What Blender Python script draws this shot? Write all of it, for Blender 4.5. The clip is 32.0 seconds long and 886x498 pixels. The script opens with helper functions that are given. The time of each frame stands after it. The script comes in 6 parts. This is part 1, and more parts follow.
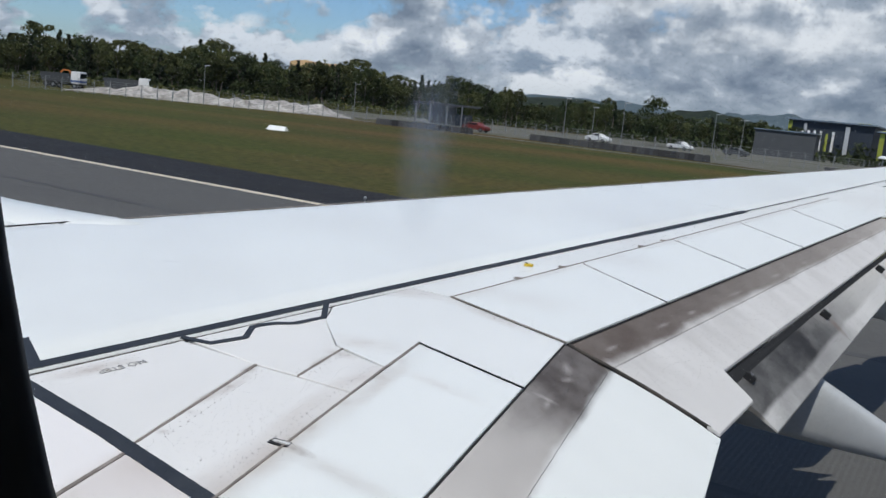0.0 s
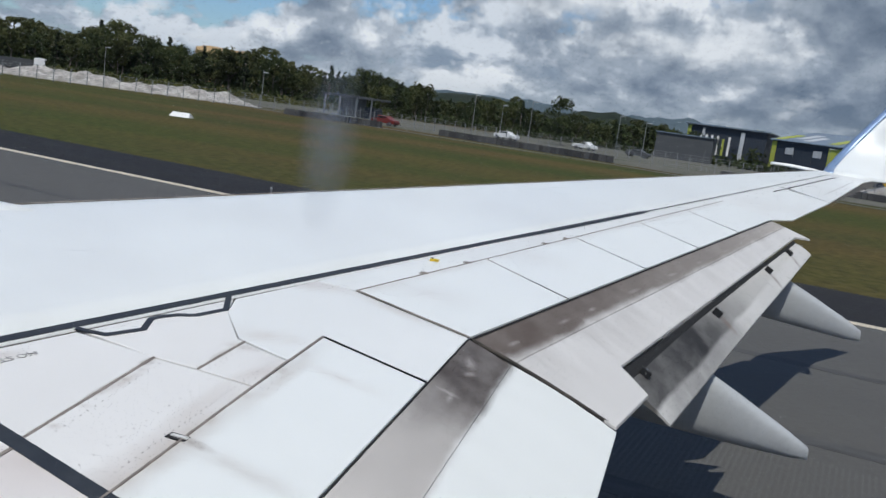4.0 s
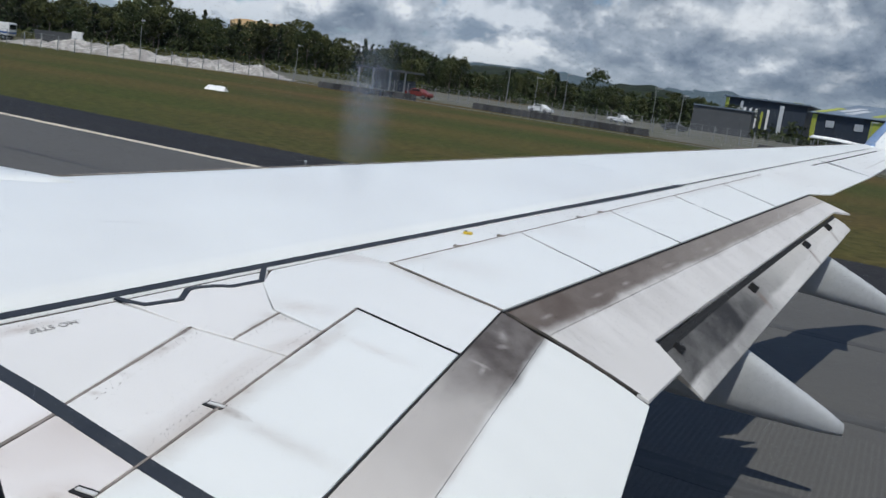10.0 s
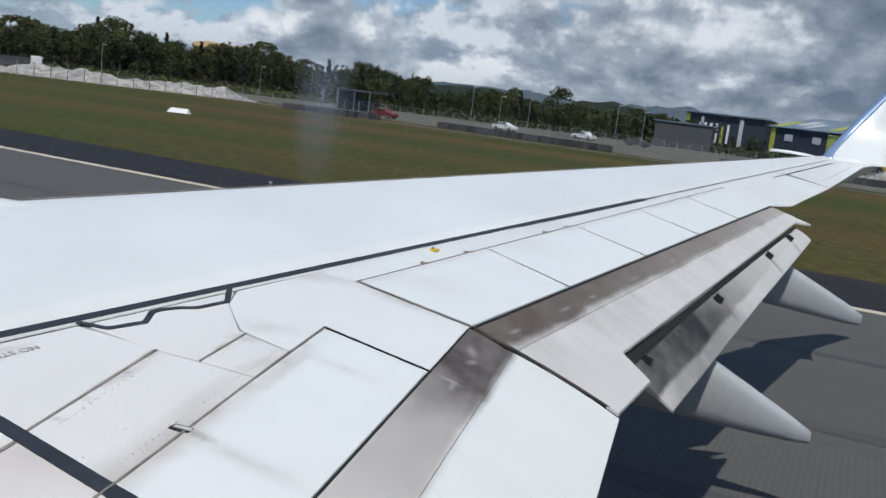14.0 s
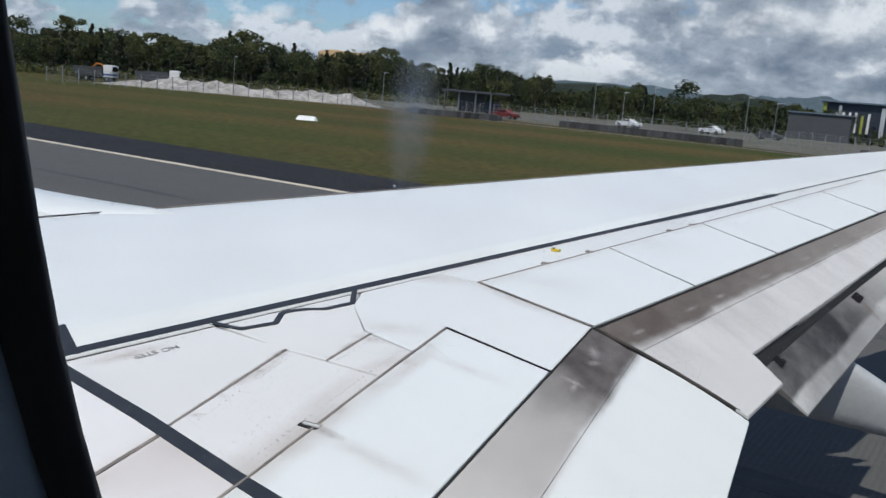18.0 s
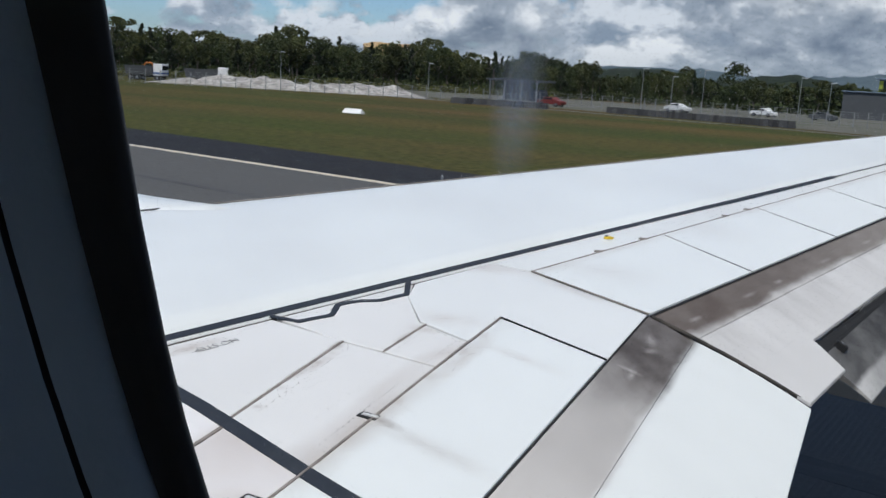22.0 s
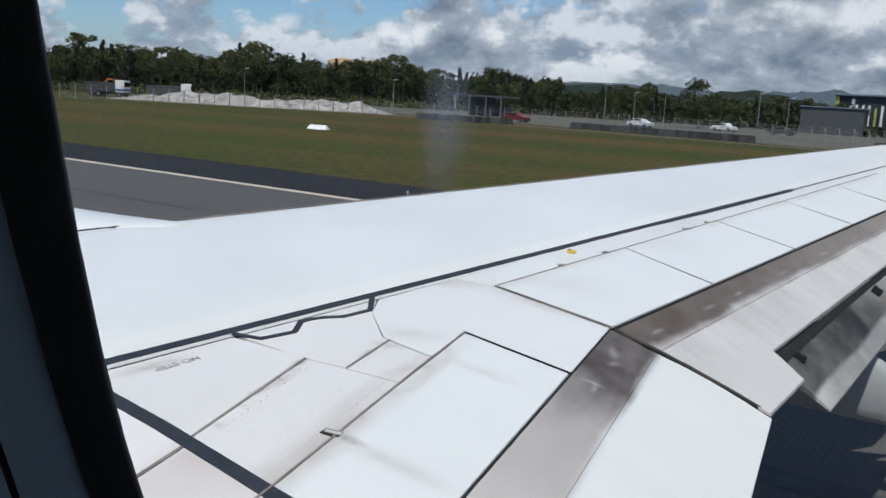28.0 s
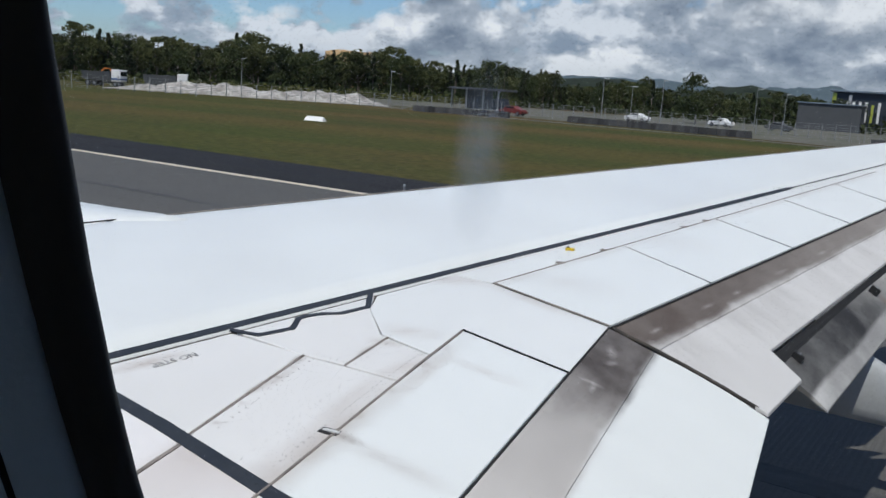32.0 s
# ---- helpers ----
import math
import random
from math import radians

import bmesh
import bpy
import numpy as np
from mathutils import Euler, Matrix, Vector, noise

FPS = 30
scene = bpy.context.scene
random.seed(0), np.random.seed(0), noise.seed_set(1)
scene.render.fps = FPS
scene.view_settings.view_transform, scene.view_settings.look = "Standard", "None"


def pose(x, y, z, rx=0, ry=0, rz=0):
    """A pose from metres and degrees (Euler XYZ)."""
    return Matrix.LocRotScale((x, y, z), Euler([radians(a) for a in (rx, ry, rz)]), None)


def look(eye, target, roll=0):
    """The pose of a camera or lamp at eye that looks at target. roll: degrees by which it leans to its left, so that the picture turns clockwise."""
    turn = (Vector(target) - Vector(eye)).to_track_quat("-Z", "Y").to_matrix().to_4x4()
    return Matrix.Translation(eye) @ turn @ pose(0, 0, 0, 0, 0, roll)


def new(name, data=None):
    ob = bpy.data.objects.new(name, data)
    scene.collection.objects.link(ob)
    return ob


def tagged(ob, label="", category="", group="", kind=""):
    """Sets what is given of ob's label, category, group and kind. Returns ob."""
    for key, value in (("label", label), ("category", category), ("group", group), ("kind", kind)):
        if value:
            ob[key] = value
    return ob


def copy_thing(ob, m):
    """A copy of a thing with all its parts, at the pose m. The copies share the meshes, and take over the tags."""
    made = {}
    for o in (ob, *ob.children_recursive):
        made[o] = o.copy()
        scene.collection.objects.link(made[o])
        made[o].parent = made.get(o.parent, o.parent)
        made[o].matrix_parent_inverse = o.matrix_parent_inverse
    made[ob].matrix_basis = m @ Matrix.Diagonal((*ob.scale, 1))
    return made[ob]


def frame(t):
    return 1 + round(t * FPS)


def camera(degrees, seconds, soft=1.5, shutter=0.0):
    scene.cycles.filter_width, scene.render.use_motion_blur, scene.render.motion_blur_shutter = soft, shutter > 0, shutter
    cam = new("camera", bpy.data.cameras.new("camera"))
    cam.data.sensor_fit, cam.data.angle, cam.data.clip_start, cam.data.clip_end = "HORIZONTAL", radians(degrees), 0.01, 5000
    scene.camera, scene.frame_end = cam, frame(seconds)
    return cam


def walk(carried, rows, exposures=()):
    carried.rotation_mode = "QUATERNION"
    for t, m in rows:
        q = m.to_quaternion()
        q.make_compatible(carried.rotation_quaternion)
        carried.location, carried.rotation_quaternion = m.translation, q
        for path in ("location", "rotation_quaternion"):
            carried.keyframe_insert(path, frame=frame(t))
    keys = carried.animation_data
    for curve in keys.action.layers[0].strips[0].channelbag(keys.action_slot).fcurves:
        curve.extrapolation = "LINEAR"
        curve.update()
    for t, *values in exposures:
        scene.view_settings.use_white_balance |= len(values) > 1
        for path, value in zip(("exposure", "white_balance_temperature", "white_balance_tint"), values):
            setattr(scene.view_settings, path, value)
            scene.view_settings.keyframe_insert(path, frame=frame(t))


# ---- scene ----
cam = camera(52.7, 32.0, soft=1.6)
PATH = [
    (0, pose(-0.010, 0.017, 3.702, 80.85, -5.76, 22.48)),
    (0.5, pose(-0.0152, 0.0107, 3.7021, 80.81, -5.82, 22.50)),
    (1, pose(-0.0084, 0.0135, 3.7042, 80.72, -5.47, 22.79)),
    (1.5, pose(-0.0041, 0.0130, 3.7068, 80.60, -5.73, 22.93)),
    (2, pose(-0.0037, 0.0096, 3.7074, 80.56, -4.86, 22.86)),
    (2.5, pose(-0.0049, 0.0059, 3.7058, 80.55, -5.06, 22.34)),
    (3, pose(-0.009, 0.007, 3.706, 81.41, -7.83, 17.14)),
    (3.5, pose(-0.005, 0.009, 3.706, 81.19, -7.67, 17.04)),
    (5.5, pose(-0.004, 0.011, 3.701, 81.19, -8.51, 14.98)),
    (6, pose(-0.000, 0.000, 3.700, 81.00, -8.00, 15.00)),
    (6.5, pose(-0.001, 0.012, 3.703, 81.34, -7.63, 14.89)),
    (7, pose(0.001, 0.011, 3.699, 81.11, -7.01, 15.37)),
    (7.5, pose(-0.005, 0.004, 3.699, 79.06, -7.52, 18.80)),
    (8, pose(-0.010, 0.003, 3.702, 79.21, -7.42, 19.62)),
    (8.5, pose(-0.011, 0.000, 3.702, 78.82, -6.91, 21.21)),
    (9, pose(-0.000, 0.010, 3.701, 78.41, -7.51, 20.85)),
    (9.5, pose(-0.003, 0.006, 3.704, 79.01, -7.43, 19.80)),
    (10, pose(-0.004, 0.006, 3.702, 79.17, -7.71, 18.89)),
    (10.5, pose(-0.004, 0.005, 3.703, 80.11, -7.49, 18.23)),
    (11, pose(-0.001, 0.002, 3.705, 80.27, -7.04, 18.28)),
    (11.5, pose(-0.005, 0.001, 3.705, 80.16, -6.93, 18.23)),
    (12, pose(-0.006, 0.005, 3.704, 80.58, -7.30, 16.91)),
    (12.5, pose(-0.004, 0.007, 3.694, 81.17, -7.09, 16.36)),
    (13, pose(-0.001, 0.008, 3.692, 80.54, -7.13, 16.18)),
    (13.5, pose(-0.001, 0.010, 3.692, 80.76, -7.06, 16.40)),
    (15.5, pose(0.0006, 0.0001, 3.6812, 78.90, -5.09, 21.18)),
    (16, pose(0.0056, -0.0029, 3.6742, 78.58, -3.25, 26.52)),
    (16.5, pose(0.0112, -0.0059, 3.6860, 80.43, -3.95, 26.31)),
    (17, pose(0.0149, -0.0029, 3.6958, 79.93, -4.79, 25.43)),
    (17.5, pose(0.0196, -0.0048, 3.6969, 80.14, -4.44, 24.96)),
    (18, pose(0.0177, -0.0046, 3.6970, 79.92, -4.88, 24.30)),
    (18.5, pose(0.0056, -0.0063, 3.6947, 80.45, -4.42, 23.84)),
    (19, pose(0.0015, -0.0049, 3.7015, 80.72, -3.92, 24.49)),
    (19.5, pose(0.0045, -0.0013, 3.7034, 80.48, -4.06, 24.29)),
    (20, pose(0.0191, -0.0017, 3.6963, 81.12, -4.36, 23.51)),
    (20.5, pose(0.0185, -0.0052, 3.6909, 80.02, -3.45, 24.51)),
    (21, pose(0.0149, -0.0037, 3.6856, 79.45, -3.28, 25.81)),
    (21.5, pose(0.0057, -0.0135, 3.6877, 79.58, -3.24, 26.28)),
    (22, pose(-0.0013, -0.0162, 3.6969, 79.08, -3.31, 27.15)),
    (22.5, pose(-0.0013, -0.0171, 3.6910, 79.54, -3.62, 26.09)),
    (23, pose(0.0018, -0.0140, 3.6872, 79.65, -2.98, 26.20)),
    (23.5, pose(-0.0045, -0.0110, 3.6954, 80.15, -3.61, 25.53)),
    (24, pose(-0.0058, -0.0030, 3.7046, 79.89, -4.82, 25.33)),
    (24.5, pose(0.0034, 0.0007, 3.7021, 79.90, -4.53, 25.25)),
    (25, pose(0.0066, -0.0035, 3.6946, 79.54, -3.68, 25.65)),
    (25.5, pose(0.0106, -0.0027, 3.6944, 79.78, -3.49, 25.77)),
    (27.5, pose(0.0191, -0.0132, 3.6906, 79.91, -3.37, 25.50)),
    (28, pose(0.0122, -0.0133, 3.6964, 80.20, -3.19, 24.93)),
    (28.5, pose(0.0114, -0.0066, 3.7116, 80.14, -3.61, 25.55)),
    (29, pose(0.0022, -0.0089, 3.7097, 80.98, -4.05, 24.21)),
    (29.5, pose(0.0153, -0.0050, 3.7022, 80.22, -3.57, 24.24)),
    (30, pose(0.0125, -0.0072, 3.7026, 79.39, -3.03, 26.03)),
    (30.5, pose(0.0067, -0.0048, 3.7023, 80.63, -3.18, 26.33)),
    (31, pose(-0.0033, -0.0054, 3.7070, 79.81, -2.97, 26.11)),
    (31.5, pose(0.0003, -0.0014, 3.7145, 79.83, -3.18, 26.16)),
    (32, pose(-0.0072, -0.0054, 3.7140, 79.74, -3.74, 24.76)),
]
walk(cam, PATH, [(0, -0.35), (32, -0.35)])

# ---- world and sun ----
# x runs aft along the aircraft, y outboard over its starboard wing, z up; the eye sits at a cabin window
world = bpy.data.worlds.new("sky")
scene.world = world
world.use_nodes = True
SUN_WAY = Vector((-0.10, 0.50, -1.0)).normalized()


def build_sky():
    nt = world.node_tree
    nt.nodes.clear()
    N = nt.nodes.new
    L = nt.links.new
    out = N("ShaderNodeOutputWorld")
    bg = N("ShaderNodeBackground")
    bg.inputs["Strength"].default_value = 1.0
    L(bg.outputs[0], out.inputs[0])
    sky = N("ShaderNodeTexSky")
    sky.sky_type = 'NISHITA'
    sky.sun_disc = False
    sky.sun_elevation = math.asin(-SUN_WAY.z)
    sky.sun_rotation = math.atan2(-SUN_WAY.x, -SUN_WAY.y)
    sky.air_density, sky.dust_density, sky.ozone_density = 1.0, 0.6, 1.5

    def math_node(op, a, b=None, clamp=False):
        m = N("ShaderNodeMath")
        m.operation = op
        m.use_clamp = clamp
        for i, v in enumerate((a, b)):
            if v is None:
                continue
            if isinstance(v, (int, float)):
                m.inputs[i].default_value = v
            else:
                L(v, m.inputs[i])
        return m.outputs[0]

    def ramp(fac, stops):
        r = N("ShaderNodeValToRGB")
        while len(r.color_ramp.elements) < len(stops):
            r.color_ramp.elements.new(0.5)
        for e, (p, c) in zip(r.color_ramp.elements, stops):
            e.position = p
            e.color = (*c, 1) if len(c) == 3 else c
        L(fac, r.inputs[0])
        return r.outputs[0]

    tc = N("ShaderNodeTexCoord")
    sep = N("ShaderNodeSeparateXYZ")
    L(tc.outputs["Generated"], sep.inputs[0])

    def noise_at(vec, scale, detail, rough, offset=(0, 0, 0), stretch=(1, 1, 1), distort=0.0):
        mp = N("ShaderNodeMapping")
        mp.inputs["Location"].default_value = offset
        mp.inputs["Scale"].default_value = stretch
        L(vec, mp.inputs[0])
        n = N("ShaderNodeTexNoise")
        n.inputs["Scale"].default_value = scale
        n.inputs["Detail"].default_value = detail
        n.inputs["Roughness"].default_value = rough
        n.inputs["Distortion"].default_value = distort
        L(mp.outputs[0], n.inputs["Vector"])
        return n.outputs[0]

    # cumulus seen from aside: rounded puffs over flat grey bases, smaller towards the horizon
    ang = N("ShaderNodeCombineXYZ")
    az = math_node('ARCTAN2', sep.outputs[0], sep.outputs[1])
    lift0 = math_node('POWER', math_node('ADD', math_node('MAXIMUM', sep.outputs[2], 0.0), 0.012), 0.62)
    L(az, ang.inputs[0])
    L(lift0, ang.inputs[2])
    v = ang.outputs[0]

    def billow(scale, offset, stretch):
        mp = N("ShaderNodeMapping")
        mp.inputs["Location"].default_value = offset
        mp.inputs["Scale"].default_value = stretch
        L(v, mp.inputs[0])
        vo = N("ShaderNodeTexVoronoi")
        vo.feature = 'SMOOTH_F1'
        vo.normalize = True
        vo.inputs["Scale"].default_value = scale
        vo.inputs["Detail"].default_value = 4.0
        vo.inputs["Roughness"].default_value = 0.55
        vo.inputs["Lacunarity"].default_value = 2.2
        vo.inputs["Smoothness"].default_value = 0.35
        L(mp.outputs[0], vo.inputs["Vector"])
        return math_node('SUBTRACT', 1.0, vo.outputs["Distance"])

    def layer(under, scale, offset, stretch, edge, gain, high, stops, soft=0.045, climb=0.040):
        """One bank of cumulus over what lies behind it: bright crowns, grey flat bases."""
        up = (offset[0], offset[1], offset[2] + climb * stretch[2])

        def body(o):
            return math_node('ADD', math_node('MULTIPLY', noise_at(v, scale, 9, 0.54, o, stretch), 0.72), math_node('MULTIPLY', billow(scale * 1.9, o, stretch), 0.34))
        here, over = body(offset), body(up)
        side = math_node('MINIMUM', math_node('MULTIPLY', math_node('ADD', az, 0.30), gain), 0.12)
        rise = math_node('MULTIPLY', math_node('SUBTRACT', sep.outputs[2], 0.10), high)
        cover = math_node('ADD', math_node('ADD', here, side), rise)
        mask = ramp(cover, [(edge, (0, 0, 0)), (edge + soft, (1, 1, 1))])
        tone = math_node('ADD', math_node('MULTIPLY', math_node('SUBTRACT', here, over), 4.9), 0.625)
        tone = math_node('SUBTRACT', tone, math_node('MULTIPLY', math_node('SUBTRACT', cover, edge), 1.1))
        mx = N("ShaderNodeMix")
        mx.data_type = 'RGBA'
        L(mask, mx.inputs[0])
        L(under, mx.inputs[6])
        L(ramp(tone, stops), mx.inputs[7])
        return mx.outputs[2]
    blue = N("ShaderNodeMix")
    blue.data_type = 'RGBA'
    blue.blend_type = 'MULTIPLY'
    blue.inputs[0].default_value = 1.0
    L(sky.outputs[0], blue.inputs[6])
    blue.inputs[7].default_value = (0.074, 0.098, 0.128, 1)
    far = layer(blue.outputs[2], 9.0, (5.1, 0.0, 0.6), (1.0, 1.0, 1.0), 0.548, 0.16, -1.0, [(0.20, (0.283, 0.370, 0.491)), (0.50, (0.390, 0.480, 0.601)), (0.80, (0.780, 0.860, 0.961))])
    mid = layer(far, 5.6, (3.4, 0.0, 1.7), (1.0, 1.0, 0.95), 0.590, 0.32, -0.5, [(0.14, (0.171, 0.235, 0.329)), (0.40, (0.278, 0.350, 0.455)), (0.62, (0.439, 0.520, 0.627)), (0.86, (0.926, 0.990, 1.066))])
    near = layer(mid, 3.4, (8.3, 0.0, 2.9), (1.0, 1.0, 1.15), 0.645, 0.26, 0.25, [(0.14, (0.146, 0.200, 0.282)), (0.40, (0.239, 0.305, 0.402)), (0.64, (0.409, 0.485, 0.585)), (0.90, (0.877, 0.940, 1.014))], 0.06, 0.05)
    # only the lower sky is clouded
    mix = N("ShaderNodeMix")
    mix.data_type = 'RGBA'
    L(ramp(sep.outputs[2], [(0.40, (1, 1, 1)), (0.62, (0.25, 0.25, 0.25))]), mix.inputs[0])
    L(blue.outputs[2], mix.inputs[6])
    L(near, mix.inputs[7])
    # haze low on the horizon
    haze = N("ShaderNodeMix")
    haze.data_type = 'RGBA'
    L(ramp(sep.outputs[2], [(0.0, (0.6, 0.6, 0.6)), (0.05, (0, 0, 0))]), haze.inputs[0])
    L(mix.outputs[2], haze.inputs[6])
    haze.inputs[7].default_value = (0.40, 0.48, 0.56, 1)
    L(haze.outputs[2], bg.inputs[0])


build_sky()
sun = new("sun", bpy.data.lights.new("sun", 'SUN'))
sun.data.energy = 3.95
sun.data.angle = radians(0.5)
sun.data.color = (1.0, 0.975, 0.895)
sun.matrix_world = look((0, 0, 60), Vector((0, 0, 60)) + SUN_WAY)


# ---- materials ----
def material(name, base, rough=0.6, metal=0.0, alt=None, scale=3.0, fine=40.0, amount=0.5, bump=0.0, bump_scale=60.0,
             stretch=(1, 1, 1), spec=0.5, speckle=0.0, island=0.0, rand=0.0):
    """A surface with two scales of colour variation, optional fine relief, and optional change from piece to piece."""
    m = bpy.data.materials.new(name)
    m.use_nodes = True
    nt = m.node_tree
    N, L = nt.nodes.new, nt.links.new
    b = nt.nodes["Principled BSDF"]
    b.inputs["Roughness"].default_value = rough
    b.inputs["Metallic"].default_value = metal
    b.inputs["Specular IOR Level"].default_value = spec
    alt = alt or tuple(c * 0.7 for c in base)
    tc = N("ShaderNodeTexCoord")
    mp = N("ShaderNodeMapping")
    mp.inputs["Scale"].default_value = stretch
    geo = N("ShaderNodeNewGeometry")
    L(geo.outputs["Position"], mp.inputs[0])
    n1 = N("ShaderNodeTexNoise")
    n1.inputs["Scale"].default_value = scale
    n1.inputs["Detail"].default_value = 6
    n1.inputs["Roughness"].default_value = 0.6
    L(mp.outputs[0], n1.inputs["Vector"])
    n2 = N("ShaderNodeTexNoise")
    n2.inputs["Scale"].default_value = fine
    n2.inputs["Detail"].default_value = 4
    L(mp.outputs[0], n2.inputs["Vector"])
    mr = N("ShaderNodeMapRange")
    mr.inputs["From Min"].default_value = 0.35
    mr.inputs["From Max"].default_value = 0.68
    mr.inputs["To Max"].default_value = amount
    L(n1.outputs[0], mr.inputs[0])
    mix = N("ShaderNodeMix")
    mix.data_type = 'RGBA'
    L(mr.outputs[0], mix.inputs[0])
    mix.inputs[6].default_value = (*base, 1)
    mix.inputs[7].default_value = (*alt, 1)
    col = mix.outputs[2]
    if speckle:
        hs = N("ShaderNodeMix")
        hs.data_type = 'RGBA'
        hs.blend_type = 'MULTIPLY'
        hs.inputs[0].default_value = 1.0
        mr2 = N("ShaderNodeMapRange")
        mr2.inputs["From Min"].default_value = 0.3
        mr2.inputs["From Max"].default_value = 0.7
        mr2.inputs["To Min"].default_value = 1 - speckle
        mr2.inputs["To Max"].default_value = 1 + speckle
        L(n2.outputs[0], mr2.inputs[0])
        L(col, hs.inputs[6])
        L(mr2.outputs[0], hs.inputs[7])
        col = hs.outputs[2]
    if rand or island:
        src = N("ShaderNodeObjectInfo").outputs["Random"] if rand else geo.outputs["Random Per Island"]
        k = rand or island
        mr3 = N("ShaderNodeMapRange")
        mr3.inputs["To Min"].default_value = 1 - k
        mr3.inputs["To Max"].default_value = 1 + k
        L(src, mr3.inputs[0])
        hs = N("ShaderNodeMix")
        hs.data_type = 'RGBA'
        hs.blend_type = 'MULTIPLY'
        hs.inputs[0].default_value = 1.0
        L(col, hs.inputs[6])
        L(mr3.outputs[0], hs.inputs[7])
        col = hs.outputs[2]
    L(col, b.inputs["Base Color"])
    if bump:
        n3 = N("ShaderNodeTexNoise")
        n3.inputs["Scale"].default_value = bump_scale
        n3.inputs["Detail"].default_value = 5
        L(mp.outputs[0], n3.inputs["Vector"])
        bp = N("ShaderNodeBump")
        bp.inputs["Strength"].default_value = bump
        bp.inputs["Distance"].default_value = 0.02
        L(n3.outputs[0], bp.inputs["Height"])
        L(bp.outputs[0], b.inputs["Normal"])
    return m


WHITE = material("wing_paint", (0.775, 0.80, 0.79), 0.32, alt=(0.665, 0.675, 0.665), scale=0.8, fine=6, amount=0.55, speckle=0.015, bump=0.02, bump_scale=1.2)
PANEL = material("panel_paint", (0.77, 0.785, 0.77), 0.36, alt=(0.64, 0.63, 0.61), scale=1.7, fine=6, amount=0.55, speckle=0.015, rand=0.02, bump=0.02, bump_scale=2)
GREYW = material("weathered_grey_paint", (0.60, 0.60, 0.59), 0.5, alt=(0.44, 0.42, 0.40), scale=4, fine=40, amount=0.6, speckle=0.05, rand=0.03, stretch=(1, 2.5, 1))
STRIPE = material("walkway_line_paint", (0.018, 0.022, 0.029), 0.6, alt=(0.04, 0.045, 0.05), scale=9, fine=60, amount=0.6, speckle=0.1)
SEAL = material("dark_sealant", (0.035, 0.033, 0.030), 0.8, alt=(0.10, 0.085, 0.07), scale=6, fine=50, amount=0.8)
# flat black for the shade in open gaps; also on latches and brackets
GAP = material("black_gap_shade_and_fittings", (0.012, 0.012, 0.013), 0.85, scale=8)
SEAM = material("grimy_seam_filler", (0.30, 0.265, 0.235), 0.8, alt=(0.11, 0.092, 0.078), scale=5, fine=40, amount=0.9)
RIVET = material("fastener_metal", (0.46, 0.44, 0.42), 0.5, 0.2, alt=(0.20, 0.17, 0.15), scale=20, rand=0.2)
FRAMEDARK = material("black_rubber_seal", (0.010, 0.010, 0.012), 0.75, scale=12, bump=0.05)
TRIM = material("blue_grey_cabin_trim", (0.29, 0.335, 0.39), 0.6, scale=9, amount=0.25, bump=0.05, bump_scale=200)
YELLOW = material("yellow_fitting_paint", (0.75, 0.52, 0.03), 0.45, alt=(0.5, 0.33, 0.02), scale=30)
STEEL = material("bare_steel", (0.32, 0.32, 0.33), 0.38, 0.9, alt=(0.2, 0.2, 0.2), scale=15)
UNDER = material("underside_grey_paint", (0.42, 0.44, 0.46), 0.45, alt=(0.34, 0.35, 0.36), scale=2, fine=30, speckle=0.05)
TYRE = material("black_tyre_rubber", (0.02, 0.02, 0.02), 0.85, scale=20)


